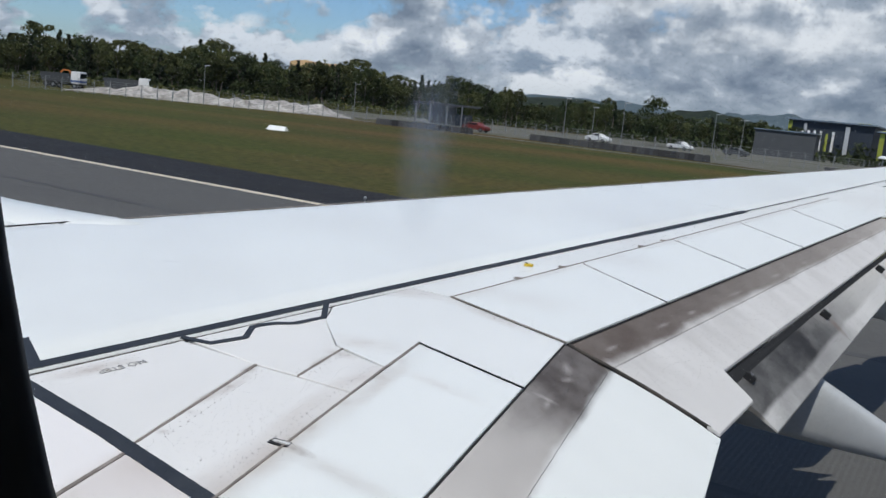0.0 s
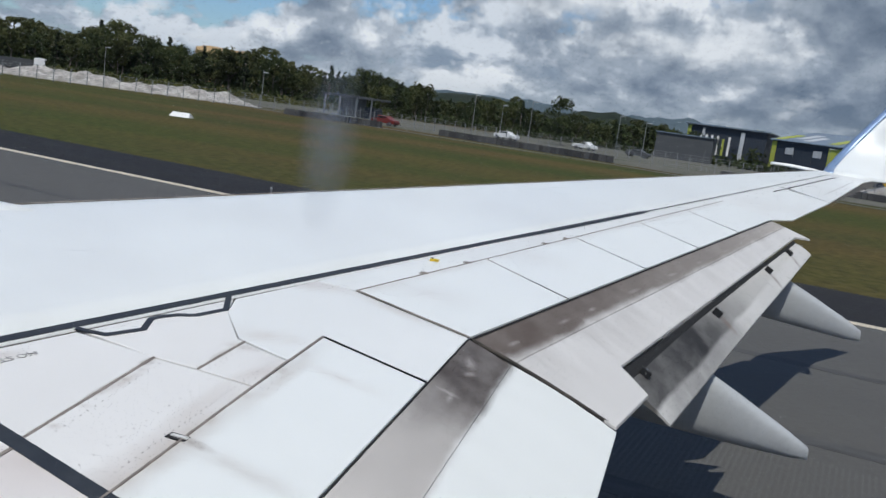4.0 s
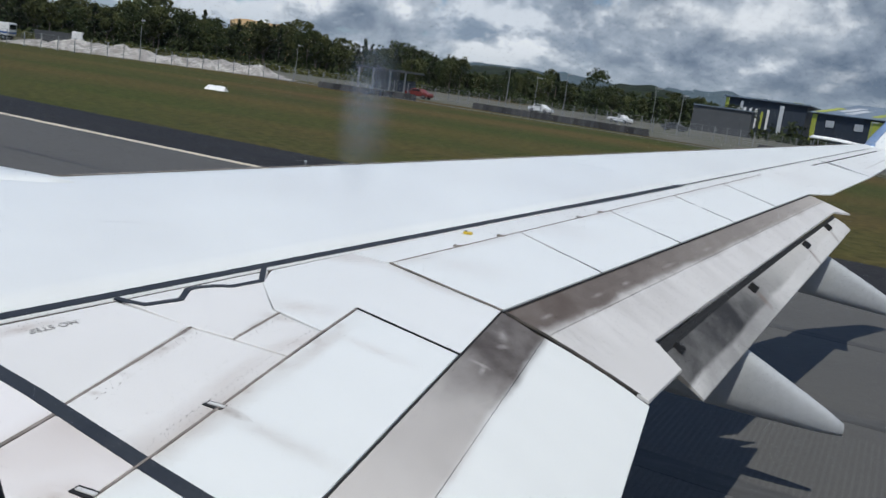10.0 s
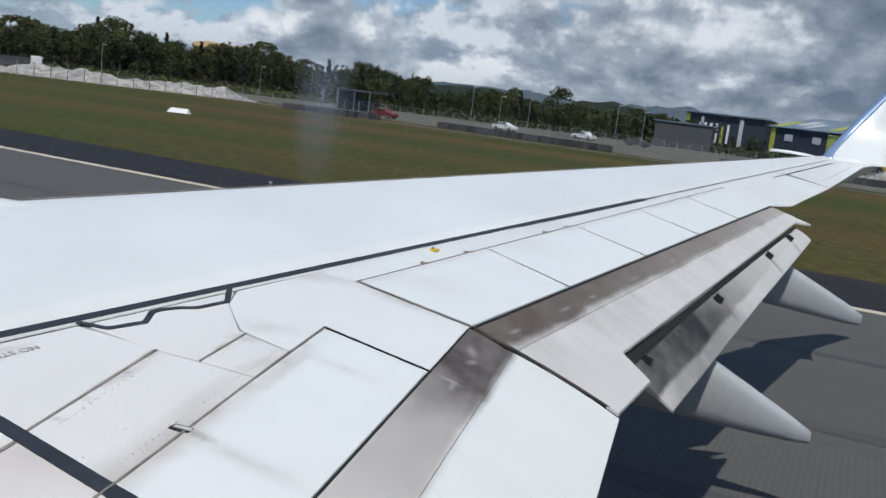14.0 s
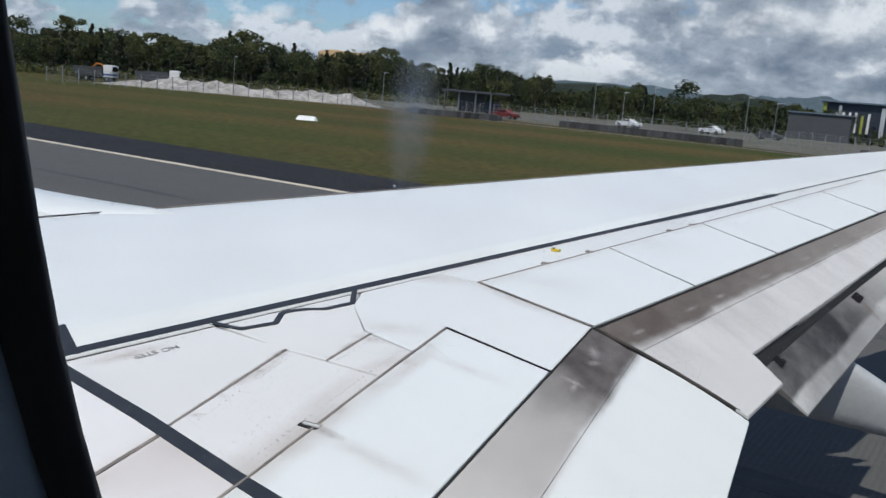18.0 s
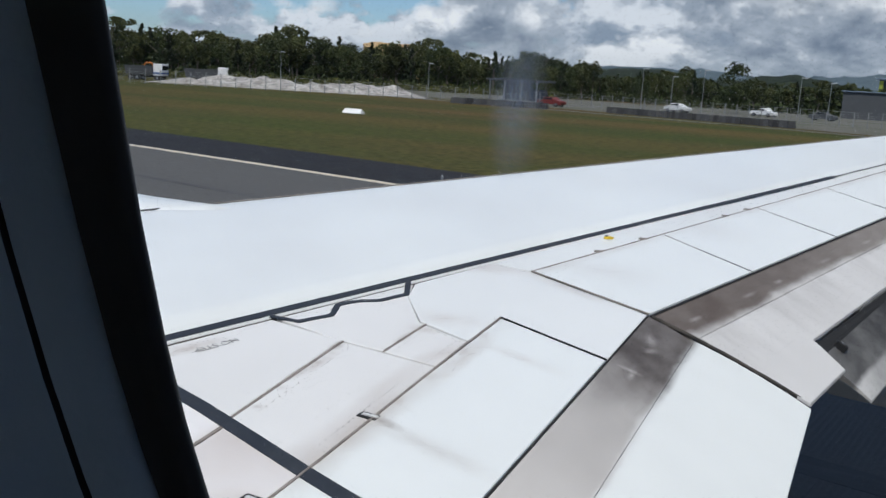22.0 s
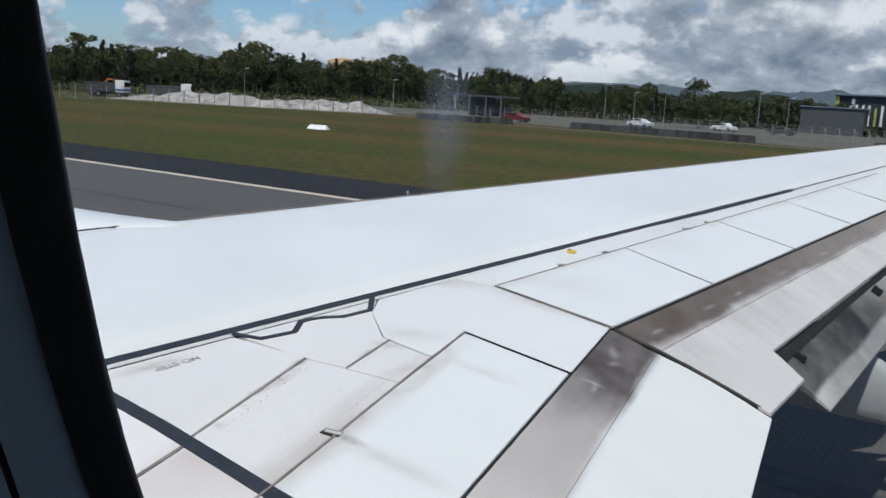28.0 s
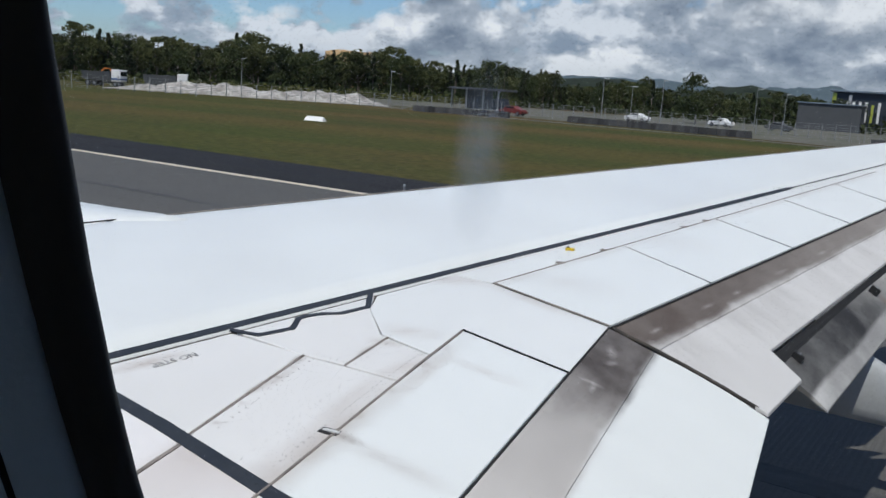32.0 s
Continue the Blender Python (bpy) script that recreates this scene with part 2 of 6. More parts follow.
def stained(name, clean, dirt, start, end, axis_from, along, low=0.25, calm=False, spread=0.8):
    """Weathered metal whose soot runs aft from a hinge line through axis_from along the direction given."""
    m = material(name, clean, 0.36, alt=tuple(c * 0.92 for c in clean), scale=1.6, fine=6, amount=0.45, speckle=0.012) if calm else material(name, clean, 0.48, alt=tuple(c * 0.90 for c in clean), scale=1.0, fine=25, amount=0.5, speckle=0.025, stretch=(1.2, 4.0, 1.2))
    nt = m.node_tree
    N, L = nt.nodes.new, nt.links.new
    b = nt.nodes["Principled BSDF"]
    col = b.inputs["Base Color"].links[0].from_socket
    geo = N("ShaderNodeNewGeometry")
    sub = N("ShaderNodeVectorMath")
    sub.operation = 'SUBTRACT'
    L(geo.outputs["Position"], sub.inputs[0])
    sub.inputs[1].default_value = axis_from
    dot = N("ShaderNodeVectorMath")
    dot.operation = 'DOT_PRODUCT'
    L(sub.outputs[0], dot.inputs[0])
    dot.inputs[1].default_value = along
    run = N("ShaderNodeMapping")
    run.inputs["Scale"].default_value = (1.6, 1.6, 1.6) if calm else (1.1, 5.5, 1.1)
    L(geo.outputs["Position"], run.inputs[0])
    n = N("ShaderNodeTexNoise")
    n.inputs["Scale"].default_value = 3.0 if calm else 1.0
    n.inputs["Detail"].default_value = 7 if calm else 5
    n.inputs["Roughness"].default_value = 0.65 if calm else 0.5
    L(run.outputs[0], n.inputs["Vector"])
    wob = N("ShaderNodeMath")
    wob.operation = 'MULTIPLY_ADD'
    L(n.outputs[0], wob.inputs[0])
    wob.inputs[1].default_value = (end - start) * spread
    L(dot.outputs["Value"], wob.inputs[2])
    mr = N("ShaderNodeMapRange")
    mr.inputs["From Min"].default_value = start + (end - start) * spread * 0.5
    mr.inputs["From Max"].default_value = end + (end - start) * spread * 0.5
    mr.inputs["To Min"].default_value = 1.0
    mr.inputs["To Max"].default_value = 0.0
    L(dot.outputs["Value"], mr.inputs[0])
    L(wob.outputs[0], mr.inputs[0])
    n2 = N("ShaderNodeTexNoise")
    n2.inputs["Scale"].default_value = 1.3
    n2.inputs["Detail"].default_value = 5
    L(geo.outputs["Position"], n2.inputs["Vector"])
    patch = N("ShaderNodeMapRange")
    patch.inputs["From Min"].default_value = 0.3
    patch.inputs["From Max"].default_value = 0.65
    patch.inputs["To Min"].default_value = low
    L(n2.outputs[0], patch.inputs[0])
    mul = N("ShaderNodeMath")
    mul.operation = 'MULTIPLY'
    L(mr.outputs[0], mul.inputs[0])
    L(patch.outputs[0], mul.inputs[1])
    mix = N("ShaderNodeMix")
    mix.data_type = 'RGBA'
    L(mul.outputs[0], mix.inputs[0])
    L(col, mix.inputs[6])
    mix.inputs[7].default_value = (*dirt, 1)
    L(mix.outputs[2], b.inputs["Base Color"])
    return m


def streak(m, place, size, turn, colour, strength, grain=14.0):
    """A single soft-edged stain on a surface, torn by noise."""
    nt = m.node_tree
    N, L = nt.nodes.new, nt.links.new
    b = nt.nodes["Principled BSDF"]
    col = b.inputs["Base Color"].links[0].from_socket
    geo = N("ShaderNodeNewGeometry")
    mp = N("ShaderNodeMapping")
    mp.vector_type = 'TEXTURE'
    mp.inputs["Location"].default_value = (*place, 2.6)
    mp.inputs["Rotation"].default_value = (0, 0, turn)
    mp.inputs["Scale"].default_value = (*size, 4.0)
    L(geo.outputs["Position"], mp.inputs[0])
    g = N("ShaderNodeTexGradient")
    g.gradient_type = 'SPHERICAL'
    L(mp.outputs[0], g.inputs[0])
    n = N("ShaderNodeTexNoise")
    n.inputs["Scale"].default_value = grain
    n.inputs["Detail"].default_value = 6
    L(geo.outputs["Position"], n.inputs["Vector"])
    k = N("ShaderNodeMath")
    k.operation = 'MULTIPLY'
    L(g.outputs["Fac"], k.inputs[0])
    L(n.outputs[0], k.inputs[1])
    k2 = N("ShaderNodeMath")
    k2.operation = 'MULTIPLY'
    k2.use_clamp = True
    L(k.outputs[0], k2.inputs[0])
    k2.inputs[1].default_value = strength * 2
    mix = N("ShaderNodeMix")
    mix.data_type = 'RGBA'
    L(k2.outputs[0], mix.inputs[0])
    L(col, mix.inputs[6])
    mix.inputs[7].default_value = (*colour, 1)
    L(mix.outputs[2], b.inputs["Base Color"])


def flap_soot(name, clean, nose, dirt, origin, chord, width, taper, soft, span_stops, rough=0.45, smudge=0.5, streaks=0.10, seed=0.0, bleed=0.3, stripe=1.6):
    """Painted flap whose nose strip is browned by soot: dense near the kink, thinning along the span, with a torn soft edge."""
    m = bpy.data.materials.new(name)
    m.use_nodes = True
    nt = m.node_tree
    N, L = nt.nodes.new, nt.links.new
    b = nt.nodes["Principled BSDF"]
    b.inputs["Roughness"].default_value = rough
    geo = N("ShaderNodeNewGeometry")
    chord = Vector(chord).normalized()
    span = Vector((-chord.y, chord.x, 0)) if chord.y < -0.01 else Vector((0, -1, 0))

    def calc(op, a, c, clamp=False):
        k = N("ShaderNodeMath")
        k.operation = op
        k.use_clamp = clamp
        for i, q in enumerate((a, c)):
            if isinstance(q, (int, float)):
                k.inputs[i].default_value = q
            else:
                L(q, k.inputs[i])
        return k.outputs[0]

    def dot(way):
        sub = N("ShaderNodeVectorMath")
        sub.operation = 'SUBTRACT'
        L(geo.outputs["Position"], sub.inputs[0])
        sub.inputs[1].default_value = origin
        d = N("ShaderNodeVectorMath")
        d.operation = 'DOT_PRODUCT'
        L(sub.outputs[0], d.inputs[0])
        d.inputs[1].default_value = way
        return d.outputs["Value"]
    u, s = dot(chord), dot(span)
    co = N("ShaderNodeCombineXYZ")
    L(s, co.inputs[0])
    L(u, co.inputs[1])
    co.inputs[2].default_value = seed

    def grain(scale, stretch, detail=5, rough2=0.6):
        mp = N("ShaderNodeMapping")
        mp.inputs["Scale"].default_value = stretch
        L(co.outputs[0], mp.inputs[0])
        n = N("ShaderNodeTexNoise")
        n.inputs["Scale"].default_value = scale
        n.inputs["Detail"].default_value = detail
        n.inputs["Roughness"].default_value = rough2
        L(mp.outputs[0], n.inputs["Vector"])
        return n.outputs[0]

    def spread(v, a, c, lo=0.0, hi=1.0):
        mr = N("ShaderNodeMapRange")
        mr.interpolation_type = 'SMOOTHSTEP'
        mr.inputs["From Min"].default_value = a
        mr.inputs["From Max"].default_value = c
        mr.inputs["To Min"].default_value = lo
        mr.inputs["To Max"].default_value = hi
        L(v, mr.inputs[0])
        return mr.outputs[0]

    def blend(fac, a, c, how='MIX'):
        x = N("ShaderNodeMix")
        x.data_type = 'RGBA'
        x.blend_type = how
        for i, q in ((0, fac), (6, a), (7, c)):
            if isinstance(q, tuple):
                x.inputs[i].default_value = (*q, 1)
            elif isinstance(q, float):
                x.inputs[i].default_value = q
            else:
                L(q, x.inputs[i])
        return x.outputs[2]
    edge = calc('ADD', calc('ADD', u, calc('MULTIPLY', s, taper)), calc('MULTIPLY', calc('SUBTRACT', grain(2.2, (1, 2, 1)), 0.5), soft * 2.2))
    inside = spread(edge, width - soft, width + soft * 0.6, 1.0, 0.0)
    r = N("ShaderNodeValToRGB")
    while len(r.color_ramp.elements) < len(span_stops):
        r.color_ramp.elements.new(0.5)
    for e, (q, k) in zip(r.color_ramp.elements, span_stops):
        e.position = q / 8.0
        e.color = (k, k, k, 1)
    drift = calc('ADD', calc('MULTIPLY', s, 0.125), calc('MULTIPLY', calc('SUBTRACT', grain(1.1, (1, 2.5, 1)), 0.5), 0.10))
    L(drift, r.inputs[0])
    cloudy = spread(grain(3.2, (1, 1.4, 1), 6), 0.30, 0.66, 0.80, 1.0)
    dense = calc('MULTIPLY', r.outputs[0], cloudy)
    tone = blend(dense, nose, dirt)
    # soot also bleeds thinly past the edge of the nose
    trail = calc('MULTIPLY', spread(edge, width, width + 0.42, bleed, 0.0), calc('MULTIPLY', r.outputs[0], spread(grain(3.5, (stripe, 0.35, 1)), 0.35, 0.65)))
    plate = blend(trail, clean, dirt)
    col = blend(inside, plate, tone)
    # chordwise streaks and rubbed pale smudges
    lines = spread(grain(4.0, (1.0, 0.22, 1), 7, 0.65), 0.30, 0.70, 1 - streaks, 1 + streaks * 0.4)
    col = blend(1.0, col, lines, 'MULTIPLY')
    rub = calc('MULTIPLY', spread(grain(3.2, (0.8, 2.6, 1), 7, 0.62), 0.58, 0.74), calc('MULTIPLY', spread(edge, width * 0.25, width * 0.75), spread(edge, width * 0.9, width + soft * 2.5, 1.0, 0.0)))
    col = blend(calc('MULTIPLY', rub, smudge, True), col, (0.66, 0.645, 0.63))
    L(col, b.inputs["Base Color"])
    return m


def banded_grass():
    m = material("airfield_grass", (0.066, 0.070, 0.019), 0.95, alt=(0.088, 0.064, 0.030), scale=0.03, fine=2.0, amount=0.95, speckle=0.4, bump=0.5, bump_scale=8, spec=0.1)
    nt = m.node_tree
    N, L = nt.nodes.new, nt.links.new
    b = nt.nodes["Principled BSDF"]
    col = b.inputs["Base Color"].links[0].from_socket
    geo = N("ShaderNodeNewGeometry")
    mp = N("ShaderNodeMapping")
    mp.vector_type = 'POINT'
    mp.inputs["Rotation"].default_value = (0, 0, radians(9))
    mp.inputs["Scale"].default_value = (0.005, 0.045, 1)
    L(geo.outputs["Position"], mp.inputs[0])
    n = N("ShaderNodeTexNoise")
    n.inputs["Scale"].default_value = 1.0
    n.inputs["Detail"].default_value = 5
    L(mp.outputs[0], n.inputs["Vector"])
    r = N("ShaderNodeValToRGB")
    r.color_ramp.elements[0].position = 0.38
    r.color_ramp.elements[0].color = (0.62, 0.80, 0.55, 1)
    r.color_ramp.elements[1].position = 0.64
    r.color_ramp.elements[1].color = (1.25, 1.0, 0.95, 1)
    L(n.outputs[0], r.inputs[0])
    mix = N("ShaderNodeMix")
    mix.data_type = 'RGBA'
    mix.blend_type = 'MULTIPLY'
    mix.inputs[0].default_value = 1.0
    L(col, mix.inputs[6])
    L(r.outputs[0], mix.inputs[7])
    L(mix.outputs[2], b.inputs["Base Color"])
    return m


GRASS = banded_grass()
ASPHALT = material("grooved_runway_asphalt", (0.098, 0.096, 0.092), 0.9, alt=(0.080, 0.079, 0.077), scale=0.25, fine=30, amount=0.8, speckle=0.12, bump=0.25, bump_scale=90, stretch=(0.15, 1, 1), spec=0.25)
SHOULDER = material("fresh_dark_asphalt", (0.019, 0.019, 0.021), 0.9, alt=(0.026, 0.026, 0.028), scale=0.4, fine=30, amount=0.8, speckle=0.15, bump=0.3, bump_scale=60, spec=0.2)
LINEPAINT = material("worn_line_paint", (0.62, 0.55, 0.42), 0.8, alt=(0.45, 0.40, 0.32), scale=2, fine=20, speckle=0.1)
KEYPAINT = material("white_runway_paint", (0.72, 0.71, 0.68), 0.8, alt=(0.55, 0.54, 0.52), scale=1.5, fine=20, speckle=0.1)
DIRT = material("grey_gravel_ground", (0.125, 0.118, 0.098), 0.95, alt=(0.065, 0.070, 0.035), scale=0.09, fine=3, amount=0.9, speckle=0.25, bump=0.5, bump_scale=6)
EARTH = material("bare_ochre_earth", (0.42, 0.28, 0.13), 0.95, alt=(0.33, 0.22, 0.10), scale=0.3, speckle=0.15)
LEAF = [material("eucalypt_leaves", (0.038, 0.052, 0.017), 0.75, alt=(0.062, 0.070, 0.026), scale=0.6, fine=4, speckle=0.35, rand=0.35, spec=0.2),
        material("dark_pine_leaves", (0.026, 0.037, 0.016), 0.75, alt=(0.042, 0.052, 0.022), scale=0.6, fine=4, speckle=0.35, rand=0.3, spec=0.2),
        material("olive_leaves", (0.070, 0.078, 0.027), 0.75, alt=(0.048, 0.058, 0.021), scale=0.6, fine=4, speckle=0.35, rand=0.3, spec=0.2)]
BARK = material("grey_bark", (0.14, 0.12, 0.10), 0.9, scale=4, speckle=0.2)
HILL = material("wooded_hillside", (0.020, 0.028, 0.020), 0.95, alt=(0.034, 0.042, 0.030), scale=0.02, fine=0.12, amount=0.9, speckle=0.35, bump=0.8, bump_scale=0.06, spec=0.05)
# far ridges: distance haze is mixed into this pale blue
FARHILL = material("haze_tinted_ridge", (0.085, 0.115, 0.135), 1.0, alt=(0.10, 0.13, 0.145), scale=0.006, fine=0.05, speckle=0.1, spec=0.0)
NAVY = material("navy_steel_cladding", (0.022, 0.030, 0.045), 0.6, alt=(0.030, 0.038, 0.052), scale=0.3, fine=3, speckle=0.08)
LIME = material("lime_cladding", (0.38, 0.42, 0.06), 0.55, alt=(0.32, 0.35, 0.06), scale=1, speckle=0.05)
PALE = material("pale_grey_cladding", (0.52, 0.54, 0.56), 0.55, alt=(0.44, 0.46, 0.48), scale=1, speckle=0.05)
ROOFBLUE = material("blue_grey_roof_sheet", (0.16, 0.21, 0.27), 0.45, alt=(0.13, 0.17, 0.22), scale=0.2, fine=2, speckle=0.06)
SHEDGREY = material("dark_grey_shed_sheet", (0.070, 0.075, 0.082), 0.7, alt=(0.055, 0.06, 0.066), scale=0.4, speckle=0.1)
TARP = material("pale_rubble_and_sheeting", (0.44, 0.42, 0.395), 0.9, alt=(0.17, 0.155, 0.14), scale=0.45, fine=1.5, amount=0.9, speckle=0.3, bump=0.6, bump_scale=2)
DIGGER = material("yellow_machine_paint", (0.50, 0.31, 0.03), 0.55, alt=(0.38, 0.24, 0.03), scale=2)
ORANGE = material("orange_machine_paint", (0.50, 0.16, 0.03), 0.55, scale=2)
REDMESH = material("red_barrier_plastic", (0.36, 0.045, 0.03), 0.7, alt=(0.25, 0.04, 0.03), scale=0.6, speckle=0.2, rand=0.25)
CARWHITE = material("white_car_paint", (0.75, 0.75, 0.75), 0.3, alt=(0.65, 0.65, 0.65), scale=2)
CARGLASS = material("dark_car_glass", (0.02, 0.025, 0.03), 0.1, scale=2)
BLOCK = material("dark_barrier_blocks", (0.030, 0.031, 0.034), 0.85, alt=(0.06, 0.058, 0.055), scale=0.8, rand=0.5)
WIRE = material("galvanised_fence", (0.26, 0.27, 0.28), 0.6, 0.3, scale=3)
MARKWHITE = material("white_marker_sheet", (0.80, 0.80, 0.79), 0.5, alt=(0.72, 0.72, 0.70), scale=2)
WINWHITE = material("pale_window_sheet", (0.45, 0.47, 0.49), 0.3, scale=2)


# ---- mesh helpers ----
def part(name, bm, mat, parent=None, label="", smooth=False):
    me = bpy.data.meshes.new(name)
    bmesh.ops.recalc_face_normals(bm, faces=bm.faces)
    bm.to_mesh(me)
    bm.free()
    for p in me.polygons:
        p.use_smooth = smooth
    for m in (mat if isinstance(mat, (list, tuple)) else [mat]):
        me.materials.append(m)
    ob = new(name, me)
    if parent:
        ob.parent = parent
    return tagged(ob, label)


def thing(name, place, label, category, group="", turn=0.0):
    ob = new(name)
    ob.matrix_world = Matrix.Translation(place) @ Matrix.Rotation(turn, 4, 'Z')
    return tagged(ob, label, category, group)


def local(ob, parent, m):
    ob.parent = parent
    ob.matrix_basis = m
    return ob


def box_bm(x0, x1, y0, y1, z0, z1, bevel=0.0, bm=None, index=0):
    own = bm is None
    bm = bm or bmesh.new()
    r = bmesh.ops.create_cube(bm, size=1)
    for v in r["verts"]:
        v.co = Vector(((x0 + x1) / 2 + v.co.x * (x1 - x0), (y0 + y1) / 2 + v.co.y * (y1 - y0), (z0 + z1) / 2 + v.co.z * (z1 - z0)))
    faces = {f for v in r["verts"] for f in v.link_faces}
    for f in faces:
        f.material_index = index
    if bevel and own:
        bmesh.ops.bevel(bm, geom=bm.edges[:], offset=bevel, segments=2, affect='EDGES', profile=0.6)
    return bm


def prism(bm, ring_low, ring_high):
    a = [bm.verts.new(p) for p in ring_low]
    b = [bm.verts.new(p) for p in ring_high]
    n = len(a)
    for i in range(n):
        bm.faces.new((a[i], a[(i + 1) % n], b[(i + 1) % n], b[i]))
    bm.faces.new(b)
    bm.faces.new(a[::-1])


def loft(rings, closed=True, cap=True, bm=None):
    bm = bm or bmesh.new()
    vs = [[bm.verts.new(p) for p in r] for r in rings]
    n = len(vs[0])
    for a, b in zip(vs, vs[1:]):
        for i in range(n if closed else n - 1):
            j = (i + 1) % n
            bm.faces.new((a[i], a[j], b[j], b[i]))
    if cap and closed:
        bm.faces.new(vs[0][::-1])
        bm.faces.new(vs[-1])
    return bm


# ---- the wing's plan ----
def wz(x, y):
    """Height of the wing's upper skin."""
    return 2.300 - 0.0524 * x + 0.0910 * y


def lead(y):
    return -3.59 + 0.485 * (y - 4.31)


def spar(y):
    return -2.43 + 0.340 * (y - 2.28)


def spoiler_front(y):
    return -1.56 + 0.318 * (y - 4.13)


def rear(y):
    return -0.90 + 0.298 * (y - 3.89) if y > 3.89 else -0.90


def shrink(poly, d):
    """The plan polygon moved inwards by d, for the joint round a panel."""
    out = []
    n = len(poly)
    area = sum(poly[i][0] * poly[(i + 1) % n][1] - poly[(i + 1) % n][0] * poly[i][1] for i in range(n))
    s = 1 if area > 0 else -1
    for i in range(n):
        p, q, r = Vector(poly[i - 1]), Vector(poly[i]), Vector(poly[(i + 1) % n])
        a, b = (q - p).normalized(), (r - q).normalized()
        na, nb = Vector((-a.y, a.x)) * s, Vector((-b.y, b.x)) * s
        k = na + nb
        k = k / max(0.35, k.length_squared / 2) if k.length > 0.01 else na
        out.append(tuple(q + k * d))
    return out


def skin(name, poly, mat, parent, label="", joint=0.004, top=0.0, thick=0.012, height=wz, lip=0.003):
    """A skin panel laid on the wing: a thin plate with a broken edge and an open joint round it."""
    a = shrink(poly, joint)
    b = shrink(poly, joint + lip)
    bm = bmesh.new()
    rings = [[(x, y, height(x, y) + top - thick) for x, y in a],
             [(x, y, height(x, y) + top - lip) for x, y in a],
             [(x, y, height(x, y) + top) for x, y in b]]
    vs = [[bm.verts.new(p) for p in r] for r in rings]
    n = len(a)
    for r0, r1 in zip(vs, vs[1:]):
        for i in range(n):
            bm.faces.new((r0[i], r0[(i + 1) % n], r1[(i + 1) % n], r1[i]))
    bm.faces.new(vs[-1])
    bm.faces.new(vs[0][::-1])
    bm.normal_update()
    bmesh.ops.triangulate(bm, faces=[f for f in bm.faces if len(f.verts) > 4])
    return part(name, bm, mat, parent, label)


def ribbon(name, pts, width, mat, parent, label="", top=0.003, height=wz, thick=0.005):
    """A painted line or seam of one width along plan points."""
    bm = bmesh.new()
    pts = [Vector(p) for p in pts]
    left, right = [], []
    for i, p in enumerate(pts):
        d = (pts[min(i + 1, len(pts) - 1)] - pts[max(i - 1, 0)]).normalized()
        if 0 < i < len(pts) - 1:
            d0, d1 = (p - pts[i - 1]).normalized(), (pts[i + 1] - p).normalized()
            k = 1 / max(0.5, math.sqrt(max(0.0, (1 + d0.dot(d1)) / 2)))
        else:
            k = 1
        w = width if not isinstance(width, (list, tuple)) else width[0] + (width[1] - width[0]) * i / (len(pts) - 1)
        nrm = Vector((-d.y, d.x)) * w / 2 * k
        left.append(p + nrm)
        right.append(p - nrm)
    for i in range(len(pts) - 1):
        ring = [left[i], right[i], right[i + 1], left[i + 1]]
        lo = [(q.x, q.y, height(q.x, q.y) + top - thick) for q in ring]
        hi = [(q.x, q.y, height(q.x, q.y) + top) for q in ring]
        prism(bm, lo, hi)
    bmesh.ops.remove_doubles(bm, verts=bm.verts, dist=0.0005)
    return part(name, bm, mat, parent, label)


# ---- the aircraft ----
plane = thing("airliner", (0, 0, 0), "white twin-engine airliner with flaps lowered, standing on the runway", "airliner")


